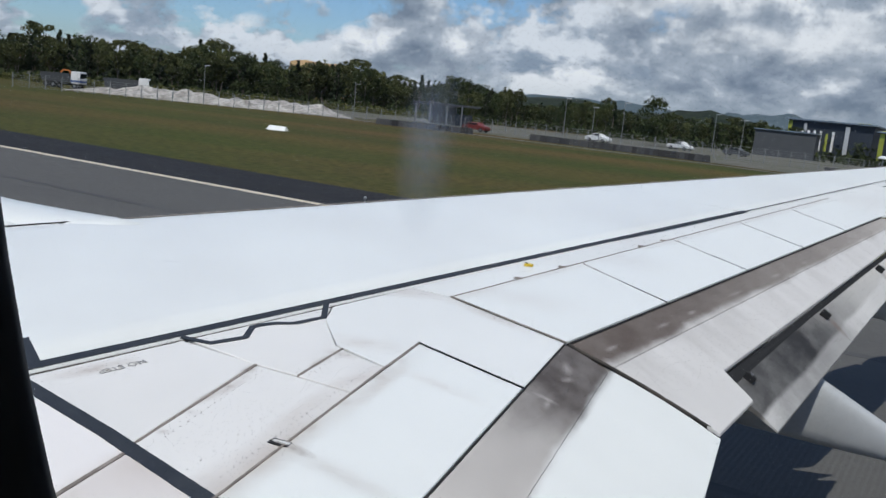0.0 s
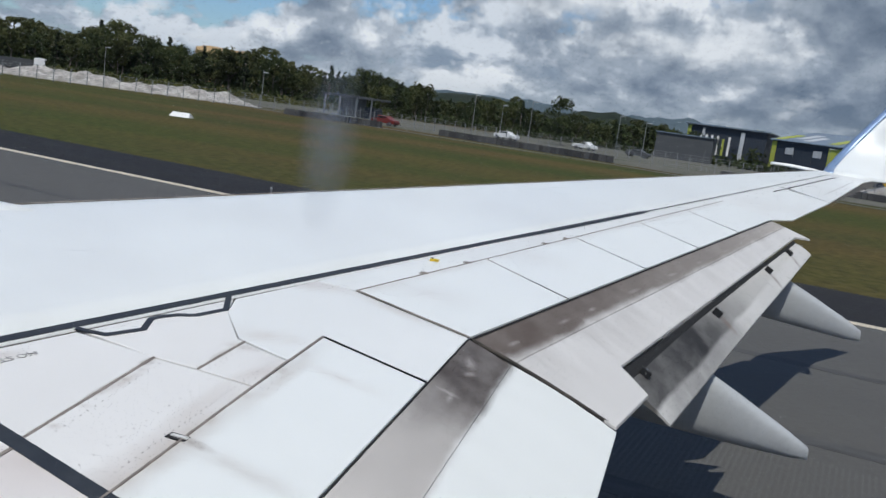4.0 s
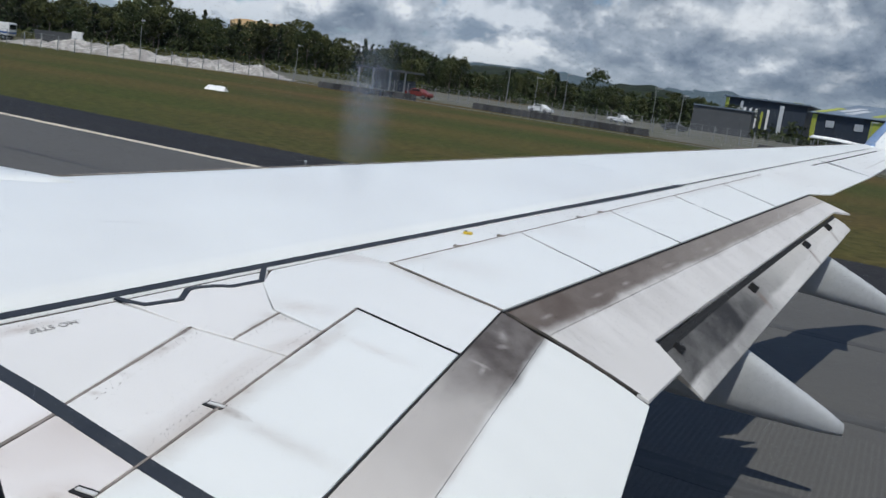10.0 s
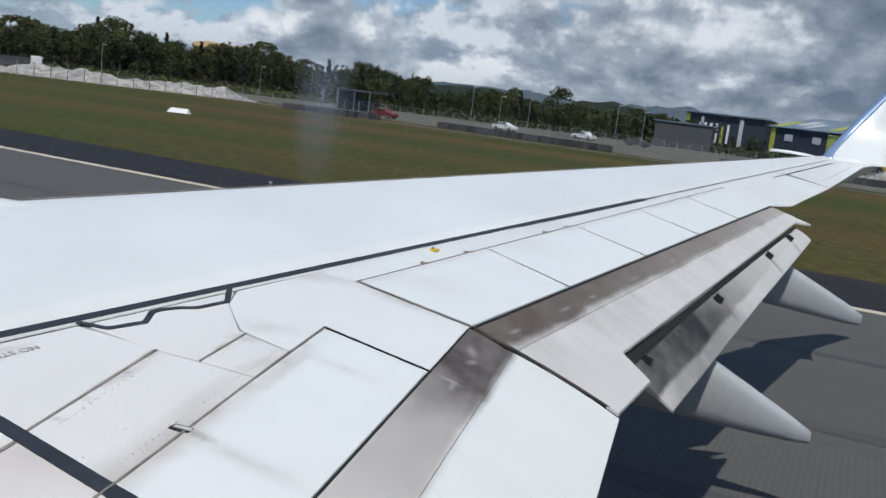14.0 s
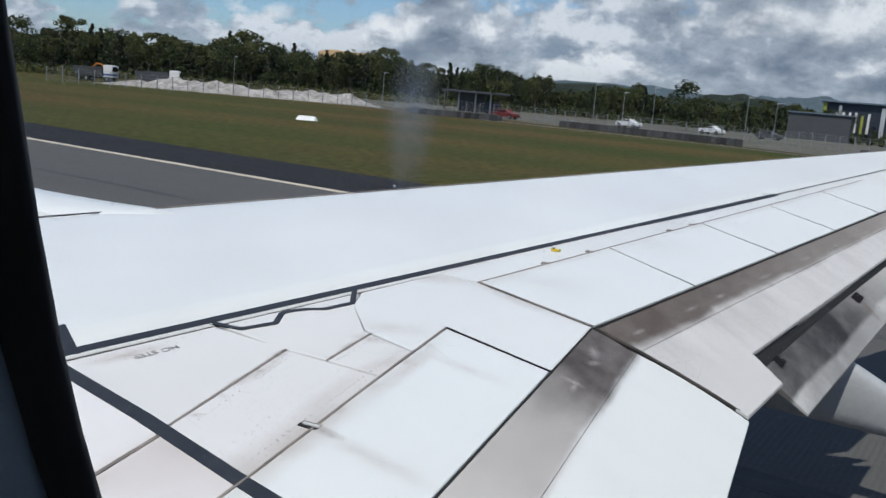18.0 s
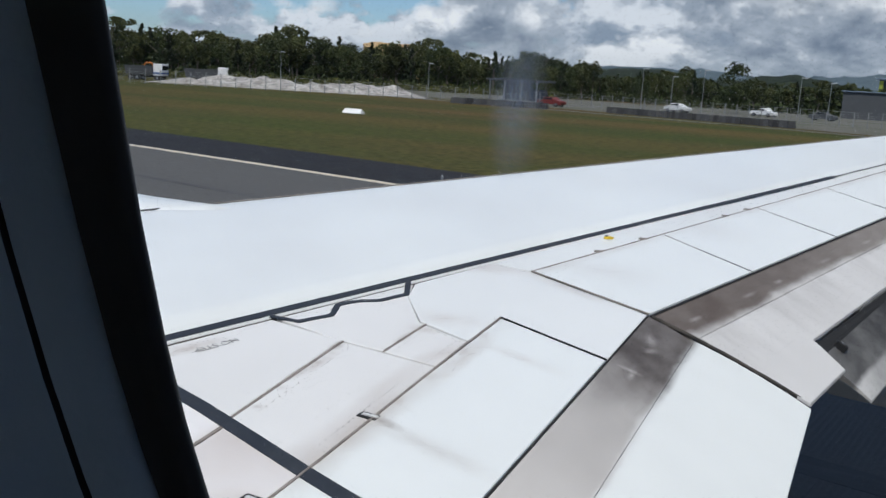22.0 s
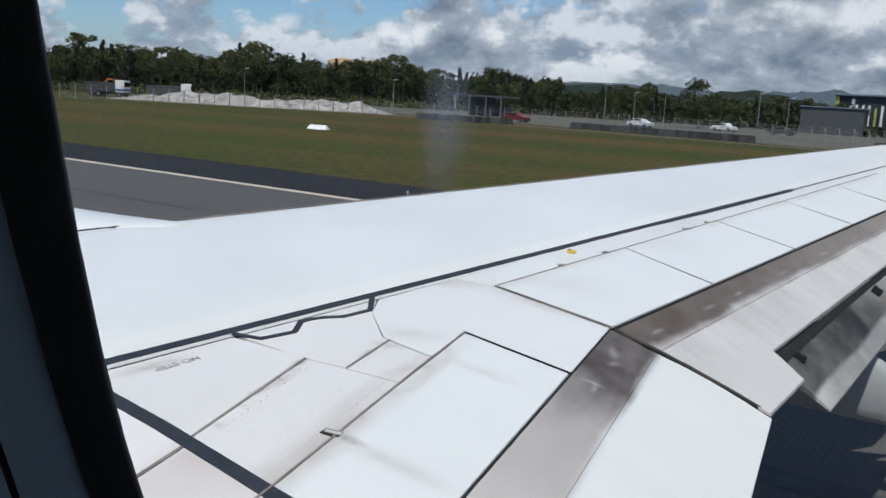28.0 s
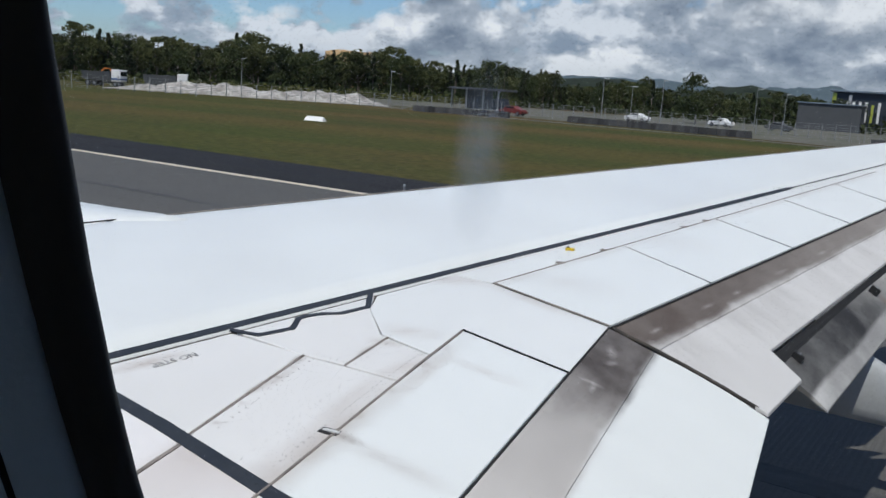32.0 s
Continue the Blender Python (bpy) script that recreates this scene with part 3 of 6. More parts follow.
def build_wing():
    # core under the skins, seen in the joints
    rings = []
    for y in (0.2, 2.2, 3.9, 6.5, 9.1, 11.5, 13.6, 15.0):
        f0, r0 = lead(y) + 0.10, rear(y) - 0.03
        if y > 9.2:
            r0 = rear(y) + 0.12
        t = max(0.10, 0.62 - 0.034 * y)
        c = r0 - f0
        up = [(f0 + c * k, y, wz(f0 + c * k, y) - 0.012 - d) for k, d in ((0, 0.09), (0.03, 0.025), (0.08, 0), (0.4, 0), (0.75, 0), (1, 0.002))]
        dn = [(f0 + c * k, y, wz(f0 + c * k, y) - 0.012 - t * d) for k, d in ((0.97, 0.12), (0.7, 0.55), (0.4, 1.0), (0.1, 0.75), (0.0, 0.4))]
        rings.append(up + dn)
    wing = part("wing", loft(rings), SEAL, plane, "swept starboard wing core with dark sealed joints")
    # forward skin, rounded down over the leading edge
    stations = [0.2, 1.2, 2.3, 3.4, 4.6, 6.0, 7.2, 8.06]

    def fore(ys, name, label):
        rr = []
        for y in ys:
            f0, s0 = lead(y), spar(y) - 0.002
            c = s0 - f0
            row = []
            for d, dz in ((0.16, -0.30), (0.03, -0.21), (-0.02, -0.110), (-0.012, -0.055), (0.015, -0.018), (0.07, 0.0), (0.16, 0.008), (0.26, 0.010)):
                row.append((f0 + d, y, wz(f0 + d, y) + dz))
            for k in (0.25, 0.45, 0.65, 0.85, 1.0):
                x = f0 + 0.26 + (c - 0.26) * k
                row.append((x, y, wz(x, y) + 0.010 * (1 - k) * (1 + 1.6 * k)))
            row.append((s0, y, wz(s0, y) - 0.02))
            rr.append(row)
        return part(name, loft(rr, closed=False, cap=False), WHITE, wing, label, smooth=True)
    fore(stations, "fore_skin", "glossy white forward wing skin")
    fore([8.064, 9.0, 10.0, 11.5, 13.0, 14.2, 15.0], "outer_fore_skin", "glossy white outer wing skin")
    ribbon("skin_joint", [(lead(8.06) + 0.12, 8.06), (spar(8.06) - 0.02, 8.06)], 0.012, SEAM, wing, "", top=0.002)
    # leading-edge slat: nose in front of the skin with its tread marks
    for i, (y0, y1) in enumerate(((4.0, 6.9), (6.94, 9.7), (9.74, 12.4), (12.44, 15.0))):
        rr = []
        for y in (y0, (y0 + y1) / 2, y1):
            f0 = lead(y)
            rr.append([(f0 + dx, y, wz(f0, y) + dz) for dx, dz in ((0.16, -0.32), (0.02, -0.27), (-0.035, -0.20), (-0.045, -0.15), (-0.03, -0.10), (-0.005, -0.07), (0.02, -0.055), (0.03, -0.075), (0.05, -0.2))])
        part("slat", loft(rr), WHITE, wing, "", smooth=True)
    # shadow between the leading-edge skin and pylon fairing, laid on as a black strip
    ribbon("fairing_shadow", [(lead(2.9) + 0.06, 2.9), (lead(3.9) + 0.05, 3.9)], [0.026, 0.012], GAP, wing, "black strip painted as the shadow behind the pylon fairing", top=0.006)
    ribbon("slat_seam", [(lead(3.95) + 0.045, 3.95), (lead(9.0) + 0.045, 9.0), (lead(14.8) + 0.045, 14.8)], 0.010, SEAM, wing, "thin grimy seam behind the slat nose", top=0.003)
    # slat track covers along the nose
    for k in range(9):
        y = 5.6 + 0.62 * k + 0.02 * k * k
        x = lead(y) + 0.17
        bm = box_bm(x - 0.016, x + 0.016, y - 0.03, y + 0.03, wz(x, y) - 0.03, wz(x, y) + 0.003, 0.003)
        part("slat_stop", bm, GREYW, wing, "")
    # panels behind the spar
    def P(name, poly, label="", mat=PANEL, **k):
        return skin(name, poly, mat, wing, label, **k)
    e = 0.030
    warm = stained("grimy_root_panel_paint", (0.745, 0.735, 0.715), (0.50, 0.455, 0.42), 0.0, 0.13, (-1.41, 0, 0), (-1, 0, 0), 0.05, calm=True)
    kink = stained("kink_panel_paint", (0.765, 0.775, 0.76), (0.58, 0.55, 0.52), 0.0, 0.12, (-1.56, 4.13, 0), (0.34, -0.94, 0), 0.0, calm=True)
    gsp = stained("ground_spoiler_paint", (0.765, 0.785, 0.77), (0.48, 0.44, 0.40), 0.0, 0.10, (-1.415, 0, 0), (1, 0, 0), 0.0, calm=True)
    fsp = stained("flight_spoiler_paint", (0.775, 0.795, 0.78), (0.55, 0.52, 0.49), 0.0, 0.09, (-1.56, 4.13, 0), (0.953, -0.303, 0), 0.0, calm=True)
    root = stained("root_fairing_paint", (0.80, 0.775, 0.765), (0.60, 0.55, 0.52), 0.0, 0.06, (-1.74, 1.5, 0), (-1, -0.02, 0), 0.0, calm=True)
    streak(gsp, (-1.16, 2.30), (0.34, 0.06), -0.20, (0.52, 0.50, 0.47), 0.55)
    streak(gsp, (-1.36, 2.36), (0.09, 0.03), -0.2, (0.28, 0.24, 0.21), 0.7, 40)
    streak(warm, (-1.47, 2.95), (0.16, 0.05), 1.2, (0.50, 0.45, 0.41), 0.45)
    streak(warm, (-1.64, 3.14), (0.10, 0.05), 0.2, (0.42, 0.37, 0.33), 0.5)
    streak(warm, (-1.80, 2.62), (0.03, 0.16), 0.05, (0.45, 0.40, 0.36), 0.6, 25)
    streak(kink, (-1.30, 4.00), (0.30, 0.06), -0.34, (0.50, 0.46, 0.42), 0.6, 20)
    streak(kink, (-1.62, 3.30), (0.22, 0.10), 0.3, (0.56, 0.52, 0.48), 0.5, 20)
    streak(fsp, (-1.25, 4.35), (0.35, 0.20), 0.2, (0.63, 0.62, 0.60), 0.5, 10)
    streak(fsp, (-0.95, 5.60), (0.30, 0.30), 0.2, (0.64, 0.63, 0.61), 0.5, 10)
    streak(warm, (-1.835, 2.79), (0.03, 0.07), 0.05, (0.30, 0.25, 0.22), 0.8, 40)
    streak(warm, (-1.815, 2.50), (0.025, 0.10), 0.05, (0.34, 0.29, 0.26), 0.7, 40)
    streak(warm, (-1.665, 3.02), (0.025, 0.10), 0.0, (0.34, 0.29, 0.25), 0.7, 40)
    streak(warm, (-1.50, 2.60), (0.05, 0.30), 0.03, (0.56, 0.52, 0.48), 0.5, 18)
    streak(gsp, (-1.37, 2.95), (0.05, 0.35), 0.02, (0.52, 0.48, 0.44), 0.6, 18)
    streak(gsp, (-1.20, 3.10), (0.30, 0.05), -0.25, (0.62, 0.60, 0.57), 0.5, 18)
    streak(root, (-1.46, 1.72), (0.10, 0.12), 0.0, (0.45, 0.38, 0.33), 0.6, 30)
    streak(root, (-1.72, 1.60), (0.05, 0.25), 0.03, (0.50, 0.43, 0.38), 0.7, 30)
    streak(warm, (-2.27, 2.45), (0.05, 0.20), -0.33, (0.50, 0.45, 0.41), 0.8, 25)
    for y, k in ((2.22, 0.5), (2.38, 0.35), (2.62, 0.55), (2.72, 0.4)):
        streak(warm, (-1.775 - 0.079 * (y - 2.1) / 0.73 + 0.02, y), (0.035, 0.022), 0.4, (0.36, 0.31, 0.27), k, 50)
    for y, k in ((2.52, 0.5), (2.75, 0.4), (3.02, 0.5), (3.22, 0.45)):
        streak(gsp, (-1.405, y), (0.030, 0.05), 0.1, (0.42, 0.37, 0.33), k, 45)
    P("no_step_panel", [(-2.410, 2.236), (spar(2.86) + e, 2.86), (-1.85, 2.845), (-1.79, 2.090)], "white access panel marked against stepping", mat=warm, joint=0.003)
    P("notch_panel", [(spar(2.88) + e, 2.88), (spar(3.60) + e, 3.60), (-1.885, 3.44), (-1.70, 3.205), (-1.665, 3.19), (-1.665, 2.85), (-1.845, 2.84)], "", mat=warm, joint=0.002)
    P("inner_panel", [(-1.785, 2.080), (-1.840, 2.835), (-1.665, 2.84), (-1.660, 2.84), (-1.425, 2.84), (-1.400, 1.975)], "", mat=warm, joint=0.003)
    P("hatch_panel", [(-1.66, 2.845), (-1.66, 3.185), (-1.425, 3.125), (-1.425, 2.845)], "small hatch with stained edges", mat=warm, joint=0.003)
    P("kink_panel", [(spar(3.61) + e, 3.61), (-1.89, 3.44), (-1.70, 3.21), (-1.43, 3.135), (-1.435, 3.455), (-0.905, 3.285), (-0.905, 3.885), (-1.565, 4.125), (spar(4.13) + 0.02, 4.13)], "", mat=kink, joint=0.002)
    P("ground_spoiler", [(-1.390, 0.36), (-1.428, 3.44), (-0.905, 3.275), (-0.905, 0.36)], "large white inboard spoiler panel", mat=gsp, joint=0.003, top=0.004)
    P("spar_strip", [(spar(4.13) + 0.02, 4.135), (spoiler_front(4.13) - 0.004, 4.135), (spoiler_front(9.75) - 0.004, 9.75), (spar(9.75) + 0.02, 9.75)], "", joint=0.001)
    fr = (4.13, 5.29, 6.44, 7.55, 8.65, 9.70)
    bk = (3.89, 4.87, 5.98, 7.03, 8.06, 9.14)
    for i in range(5):
        P("flight_spoiler", [(spoiler_front(fr[i]), fr[i]), (rear(bk[i]), bk[i]), (rear(bk[i + 1]), bk[i + 1]), (spoiler_front(fr[i + 1]), fr[i + 1])], "", mat=fsp, joint=0.003, top=0.005)
    P("outer_panel", [(spar(9.76) + 0.02, 9.76), (rear(9.16), 9.16), (rear(9.4) + 0.14, 9.4), (rear(11.3) + 0.12, 11.3), (spar(11.9) + 0.02, 11.9)], "", joint=0.003)
    P("aileron", [(spar(11.92) + 0.16, 11.92), (rear(11.32) + 0.12, 11.32), (rear(14.4) - 0.02, 14.4), (spar(14.6) + 0.14, 14.6)], "white aileron at neutral", joint=0.005)
    P("tip_panel", [(spar(11.92) + 0.02, 11.92), (spar(11.92) + 0.15, 11.92), (spar(14.6) + 0.13, 14.6), (rear(14.42) - 0.02, 14.42), (rear(14.8) + 0.05, 14.9), (spar(14.95) + 0.02, 14.95)], "", joint=0.002)
    # wing root fairing inboard of the dark band
    P("root_panel", [(-2.45, 2.236), (-1.770, 2.072), (-1.70, 0.36), (-3.1, 0.36)], "white wing root fairing panel", mat=root, joint=0.004, top=0.004)
    P("root_panel", [(-1.764, 2.070), (-1.402, 1.970), (-1.398, 0.36), (-1.692, 0.36)], "", mat=root, joint=0.004, top=0.004)
    # dark walkway lines
    ribbon("walkway_line", [(spar(2.20) - 0.036, 2.20), (spar(5.0) - 0.030, 5.0), (spar(8.12) - 0.018, 8.12)], [0.052, 0.042], STRIPE, wing, "dark grey painted walkway line", top=0.0035)
    ribbon("walkway_line", [(spar(8.12) - 0.012, 8.12), (spar(14.5) - 0.012, 14.5)], [0.014, 0.012], STRIPE, wing, "thin dark seam line", top=0.0035)
    ribbon("walkway_line", [(-2.76, 2.56), (-2.42, 2.335)], 0.045, STRIPE, wing, "", top=0.0038)
    ribbon("walkway_line", [(-2.46, 2.243), (-1.90, 2.112), (-1.37, 1.966), (-0.93, 1.856)], 0.057, STRIPE, wing, "broad dark band along the wing root", top=0.006)
    ribbon("notch_line", [(-2.225, 2.88), (-2.10, 2.90), (-2.03, 3.04), (-2.075, 3.15), (-2.06, 3.20), (-2.02, 3.26), (-1.96, 3.31), (-1.905, 3.455), (-1.985, 3.615)], 0.026, STRIPE, wing, "", top=0.0038)
    # seams darkened by fluid and soot
    ribbon("panel_seam", [(-1.785, 2.09), (-1.842, 2.84)], 0.010, SEAM, wing, "", top=0.0015)
    ribbon("panel_seam", [(-1.66, 2.85), (-1.66, 3.19)], 0.010, SEAM, wing, "", top=0.0015)
    ribbon("panel_seam", [(-1.385, 0.5), (-1.398, 2.05), (-1.428, 3.13)], 0.008, SEAM, wing, "grimy hinge seam", top=0.0078)
    ribbon("panel_seam", [(-1.428, 3.13), (-1.432, 3.45)], 0.010, SEAM, wing, "", top=0.004)
    ribbon("panel_seam", [(-1.432, 3.45), (-0.905, 3.283)], 0.007, GAP, wing, "black open gap beside the spoiler", top=0.0055)
    ribbon("panel_seam", [(-1.767, 2.07), (-1.696, 0.36)], 0.012, SEAM, wing, "", top=0.005)
    ribbon("panel_seam", [(spoiler_front(4.13), 4.13), (spoiler_front(9.7), 9.7)], 0.007, SEAM, wing, "", top=0.0062)
    ribbon("panel_seam", [(-1.565, 4.13), (-0.90, 3.89)], 0.012, SEAM, wing, "", top=0.0062)
    for i in range(1, 5):
        f, g = Vector((spoiler_front(fr[i]), fr[i])), Vector((rear(bk[i]), bk[i]))
        ribbon("spoiler_gap", [tuple(f.lerp(g, 0.45)), tuple(g)], [0.004, 0.011], GAP, wing, "", top=0.0062)
        ribbon("spoiler_joint", [tuple(f), tuple(f.lerp(g, 0.45))], 0.008, SEAM, wing, "", top=0.0060)
    # black strips put in as the shade of the gap and cove before the flaps
    ribbon("trailing_gap_shade", [(rear(3.9) + 0.006, 3.90), (rear(9.14) + 0.006, 9.14)], 0.012, GAP, wing, "black strip for the shaded gap in front of the flap", top=-0.004)
    ribbon("trailing_gap_shade", [(-0.9025, 0.5), (-0.9025, 3.88)], 0.007, GAP, wing, "", top=-0.002)
    ribbon("cove_shade", [(rear(3.9), 3.90), (rear(9.14), 9.14)], 0.045, GAP, wing, "", top=-0.018)
    ribbon("cove_shade", [(-0.90, 0.9), (-0.90, 3.88)], 0.045, GAP, wing, "", top=-0.018)
    ribbon("aileron_gap", [(spar(11.3) + 0.155, 11.3), (spar(14.3) + 0.14, 14.3)], 0.016, GAP, wing, "", top=0.004)
    ribbon("aileron_gap", [(rear(12.0) - 0.08, 12.0), (rear(14.2) - 0.13, 14.2)], 0.010, GREYW, wing, "", top=0.004)
    # fasteners along the panel edges
    rv = bmesh.new()
    bmesh.ops.create_cone(rv, cap_ends=True, segments=8, radius1=0.0034, radius2=0.0026, depth=0.003)
    rows = []
    for (a, b, n) in (((-1.455, 2.10), (-1.475, 2.80), 22), ((-1.475, 2.86), (-1.475, 3.10), 8), ((-1.80, 2.88), (-1.68, 2.87), 5), ((-1.63, 2.88), (-1.63, 3.16), 8), ((-1.74, 2.20), (-1.79, 2.80), 16), ((-1.61, 3.15), (-1.46, 3.11), 5), ((-1.56, 2.08), (-1.58, 2.80), 12)):
        for k in range(n):
            t = k / (n - 1)
            rows.append((a[0] + (b[0] - a[0]) * t, a[1] + (b[1] - a[1]) * t))
    first = None
    for x, y in rows:
        if first is None:
            first = part("fastener", rv, RIVET, wing, "")
            ob = first
        else:
            ob = new("fastener", first.data)
            ob.parent = wing
        ob.location = (x, y, wz(x, y) + 0.0005)
    # recessed latch beside the spoiler hinge
    bm = box_bm(-1.463, -1.392, 2.350, 2.392, wz(-1.43, 2.37) - 0.004, wz(-1.43, 2.37) + 0.004, 0.002)
    latch = part("latch", bm, GAP, wing, "dark recessed latch")
    part("latch_bar", box_bm(-1.452, -1.392, 2.362, 2.378, wz(-1.43, 2.37) + 0.002, wz(-1.43, 2.37) + 0.008, 0.002), GREYW, latch)
    bm = box_bm(-1.463, -1.392, 1.760, 1.802, wz(-1.43, 1.78) - 0.004, wz(-1.43, 1.78) + 0.008, 0.002)
    latch = part("latch", bm, GAP, wing, "dark recessed latch")
    part("latch_bar", box_bm(-1.452, -1.392, 1.772, 1.788, wz(-1.43, 1.78) + 0.006, wz(-1.43, 1.78) + 0.012, 0.002), GREYW, latch)
    # yellow tie-down fitting ahead of the spoilers
    x, y = -1.44, 4.98
    bm = bmesh.new()
    bmesh.ops.create_cone(bm, cap_ends=True, segments=16, radius1=0.017, radius2=0.013, depth=0.014, matrix=Matrix.Translation((x, y, wz(x, y) + 0.008)))
    box_bm(x + 0.01, x + 0.035, y - 0.01, y + 0.025, wz(x, y) + 0.002, wz(x, y) + 0.014, bm=bm)
    fit = part("tie_down", bm, YELLOW, wing, "small yellow tie-down fitting")
    bm = bmesh.new()
    bmesh.ops.create_cone(bm, cap_ends=True, segments=12, radius1=0.008, radius2=0.008, depth=0.006, matrix=Matrix.Translation((x, y, wz(x, y) + 0.018)))
    part("tie_down_eye", bm, SEAL, fit)
    for y in (4.70, 5.12, 6.05, 6.35):
        x = spoiler_front(y) - 0.02
        part("hinge_tab", box_bm(x - 0.02, x + 0.03, y - 0.02, y + 0.02, wz(x, y) - 0.004, wz(x, y) + 0.006, 0.003), SEAM, wing)
    return wing


wing = build_wing()


def text_on_wing(words, x, y, size, turn, mat, name):
    cu = bpy.data.curves.new(name, 'FONT')
    cu.body = words
    cu.size = size
    cu.extrude = 0.0008
    cu.align_x, cu.align_y = 'CENTER', 'CENTER'
    tmp = new(name, cu)
    dg = bpy.context.evaluated_depsgraph_get()
    dg.update()
    me = bpy.data.meshes.new_from_object(tmp.evaluated_get(dg))
    bpy.data.objects.remove(tmp)
    ob = new(name, me)
    me.materials.append(mat)
    ob.parent = wing
    m = Matrix.Translation((x, y, wz(x, y) + 0.002)) @ Matrix.Rotation(-math.atan(0.0524) * -1, 4, 'Y') @ Matrix.Rotation(math.atan(0.091), 4, 'X') @ Matrix.Rotation(turn, 4, 'Z')
    ob.matrix_basis = m
    return tagged(ob, "stencilled dark warning lettering")


LETTER = material("stencil_paint", (0.17, 0.17, 0.17), 0.7, alt=(0.50, 0.49, 0.48), scale=30, amount=1.0)
text_on_wing("NO STEP", -2.205, 2.525, 0.048, math.atan2(-0.16, -0.05), LETTER, "warning_text")


# flaps
HINGE_IN, TRAIL_IN = -0.89, -0.185


def flap_strip(name, pts_front, pts_back, mat, parent, label, thick=0.03, bulge=0.02, cuts=5):
    """A curved plate between two 3D lines of equal length."""
    bm = bmesh.new()
    grid, low = [], []
    for a, b in zip(pts_front, pts_back):
        a, b = Vector(a), Vector(b)
        row, rl = [], []
        for k in range(cuts + 1):
            t = k / cuts
            p = a.lerp(b, t) + Vector((0, 0, bulge * 4 * t * (1 - t)))
            row.append(bm.verts.new(p))
            rl.append(bm.verts.new(p - Vector((0, 0, thick * (1 - 0.7 * t)))))
        grid.append(row)
        low.append(rl)
    for i in range(len(grid) - 1):
        for k in range(cuts):
            bm.faces.new((grid[i][k], grid[i + 1][k], grid[i + 1][k + 1], grid[i][k + 1]))
            bm.faces.new((low[i][k], low[i][k + 1], low[i + 1][k + 1], low[i + 1][k]))
        bm.faces.new((grid[i][0], low[i][0], low[i + 1][0], grid[i + 1][0]))
        bm.faces.new((grid[i][-1], grid[i + 1][-1], low[i + 1][-1], low[i][-1]))
    for i in (0, -1):
        for k in range(cuts):
            bm.faces.new((grid[i][k], grid[i][k + 1], low[i][k + 1], low[i][k]))
    return part(name, bm, mat, parent, label, smooth=False)


def build_flaps():
    hz = lambda y: wz(-0.9, y) - 0.006
    tz = lambda y: 2.40 + 0.091 * (y - 3.97)
    mid = lambda y: hz(y) + (tz(y) - hz(y)) * 0.30
    ys = [0.36, 1.6, 2.6, 3.3, 3.88]
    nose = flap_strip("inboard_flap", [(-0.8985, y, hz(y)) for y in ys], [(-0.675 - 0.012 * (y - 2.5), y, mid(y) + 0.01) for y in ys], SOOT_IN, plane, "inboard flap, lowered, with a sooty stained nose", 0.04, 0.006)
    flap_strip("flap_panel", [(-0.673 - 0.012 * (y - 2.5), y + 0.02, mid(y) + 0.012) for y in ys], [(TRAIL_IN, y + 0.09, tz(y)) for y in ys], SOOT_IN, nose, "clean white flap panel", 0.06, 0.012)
    # outboard flap: sooty nose, weathered main plate, aft segment behind a slot
    zo = lambda x, y: 1.540 - 0.4183 * x + 0.2001 * y
    k2 = [Vector((x, y, zo(x, y))) for x, y in ((-0.245, 4.545), (0.025, 5.62), (0.275, 6.62), (0.535, 7.64), (0.735, 8.42), (0.90, 9.07))]
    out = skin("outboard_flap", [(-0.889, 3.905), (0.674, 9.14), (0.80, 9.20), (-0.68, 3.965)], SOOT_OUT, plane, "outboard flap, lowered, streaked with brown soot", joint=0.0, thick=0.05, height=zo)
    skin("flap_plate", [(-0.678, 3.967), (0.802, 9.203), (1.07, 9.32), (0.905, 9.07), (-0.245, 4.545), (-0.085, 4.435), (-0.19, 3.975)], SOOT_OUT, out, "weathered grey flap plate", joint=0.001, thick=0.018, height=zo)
    ya = [Vector((-0.20, 4.50, 2.475)), Vector((0.050, 5.62, 2.584)), Vector((0.288, 6.62, 2.680)), Vector((0.542, 7.64, 2.780)), Vector((0.742, 8.42, 2.855)), Vector((0.917, 9.06, 2.920))]
    yb = [Vector((0.045, 4.55, 2.30)), Vector((0.285, 5.62, 2.425)), Vector((0.505, 6.62, 2.535)), Vector((0.735, 7.64, 2.645)), Vector((0.91, 8.42, 2.73)), Vector((1.09, 9.22, 2.82))]
    aft = flap_strip("aft_flap", ya, yb, AFT_FLAP, plane, "aft flap segment, near-black beside its inboard slot, with soot smears", 0.04, 0.010)
    # the slot's shade is a black strip set below both segments
    flap_strip("slot_shadow", [p + Vector((0.0, 0, -0.035)) for p in k2], [p + Vector((0.01, 0, -0.012)) for p in ya], GAP, aft, "black strip put in as the shade of the slot between flap segments", 0.02, 0.0, 2)
    # slot brackets
    for y0 in (4.72, 6.16, 7.74, 8.60):
        t = (y0 - 4.5) / (9.06 - 4.5)
        p = Vector((-0.20, 4.50, 2.475)).lerp(Vector((0.93, 9.06, 2.915)), t)
        bm = box_bm(-0.03, 0.03, -0.018, 0.018, -0.03, 0.018, 0.005)
        bmesh.ops.transform(bm, matrix=Matrix.Translation(p + Vector((0.02, 0, 0.0))) @ Matrix.Rotation(0.5, 4, 'Y'), verts=bm.verts)
        br = part("slot_bracket", bm, GAP, aft, "dark bracket in the flap slot")
        bm = bmesh.new()
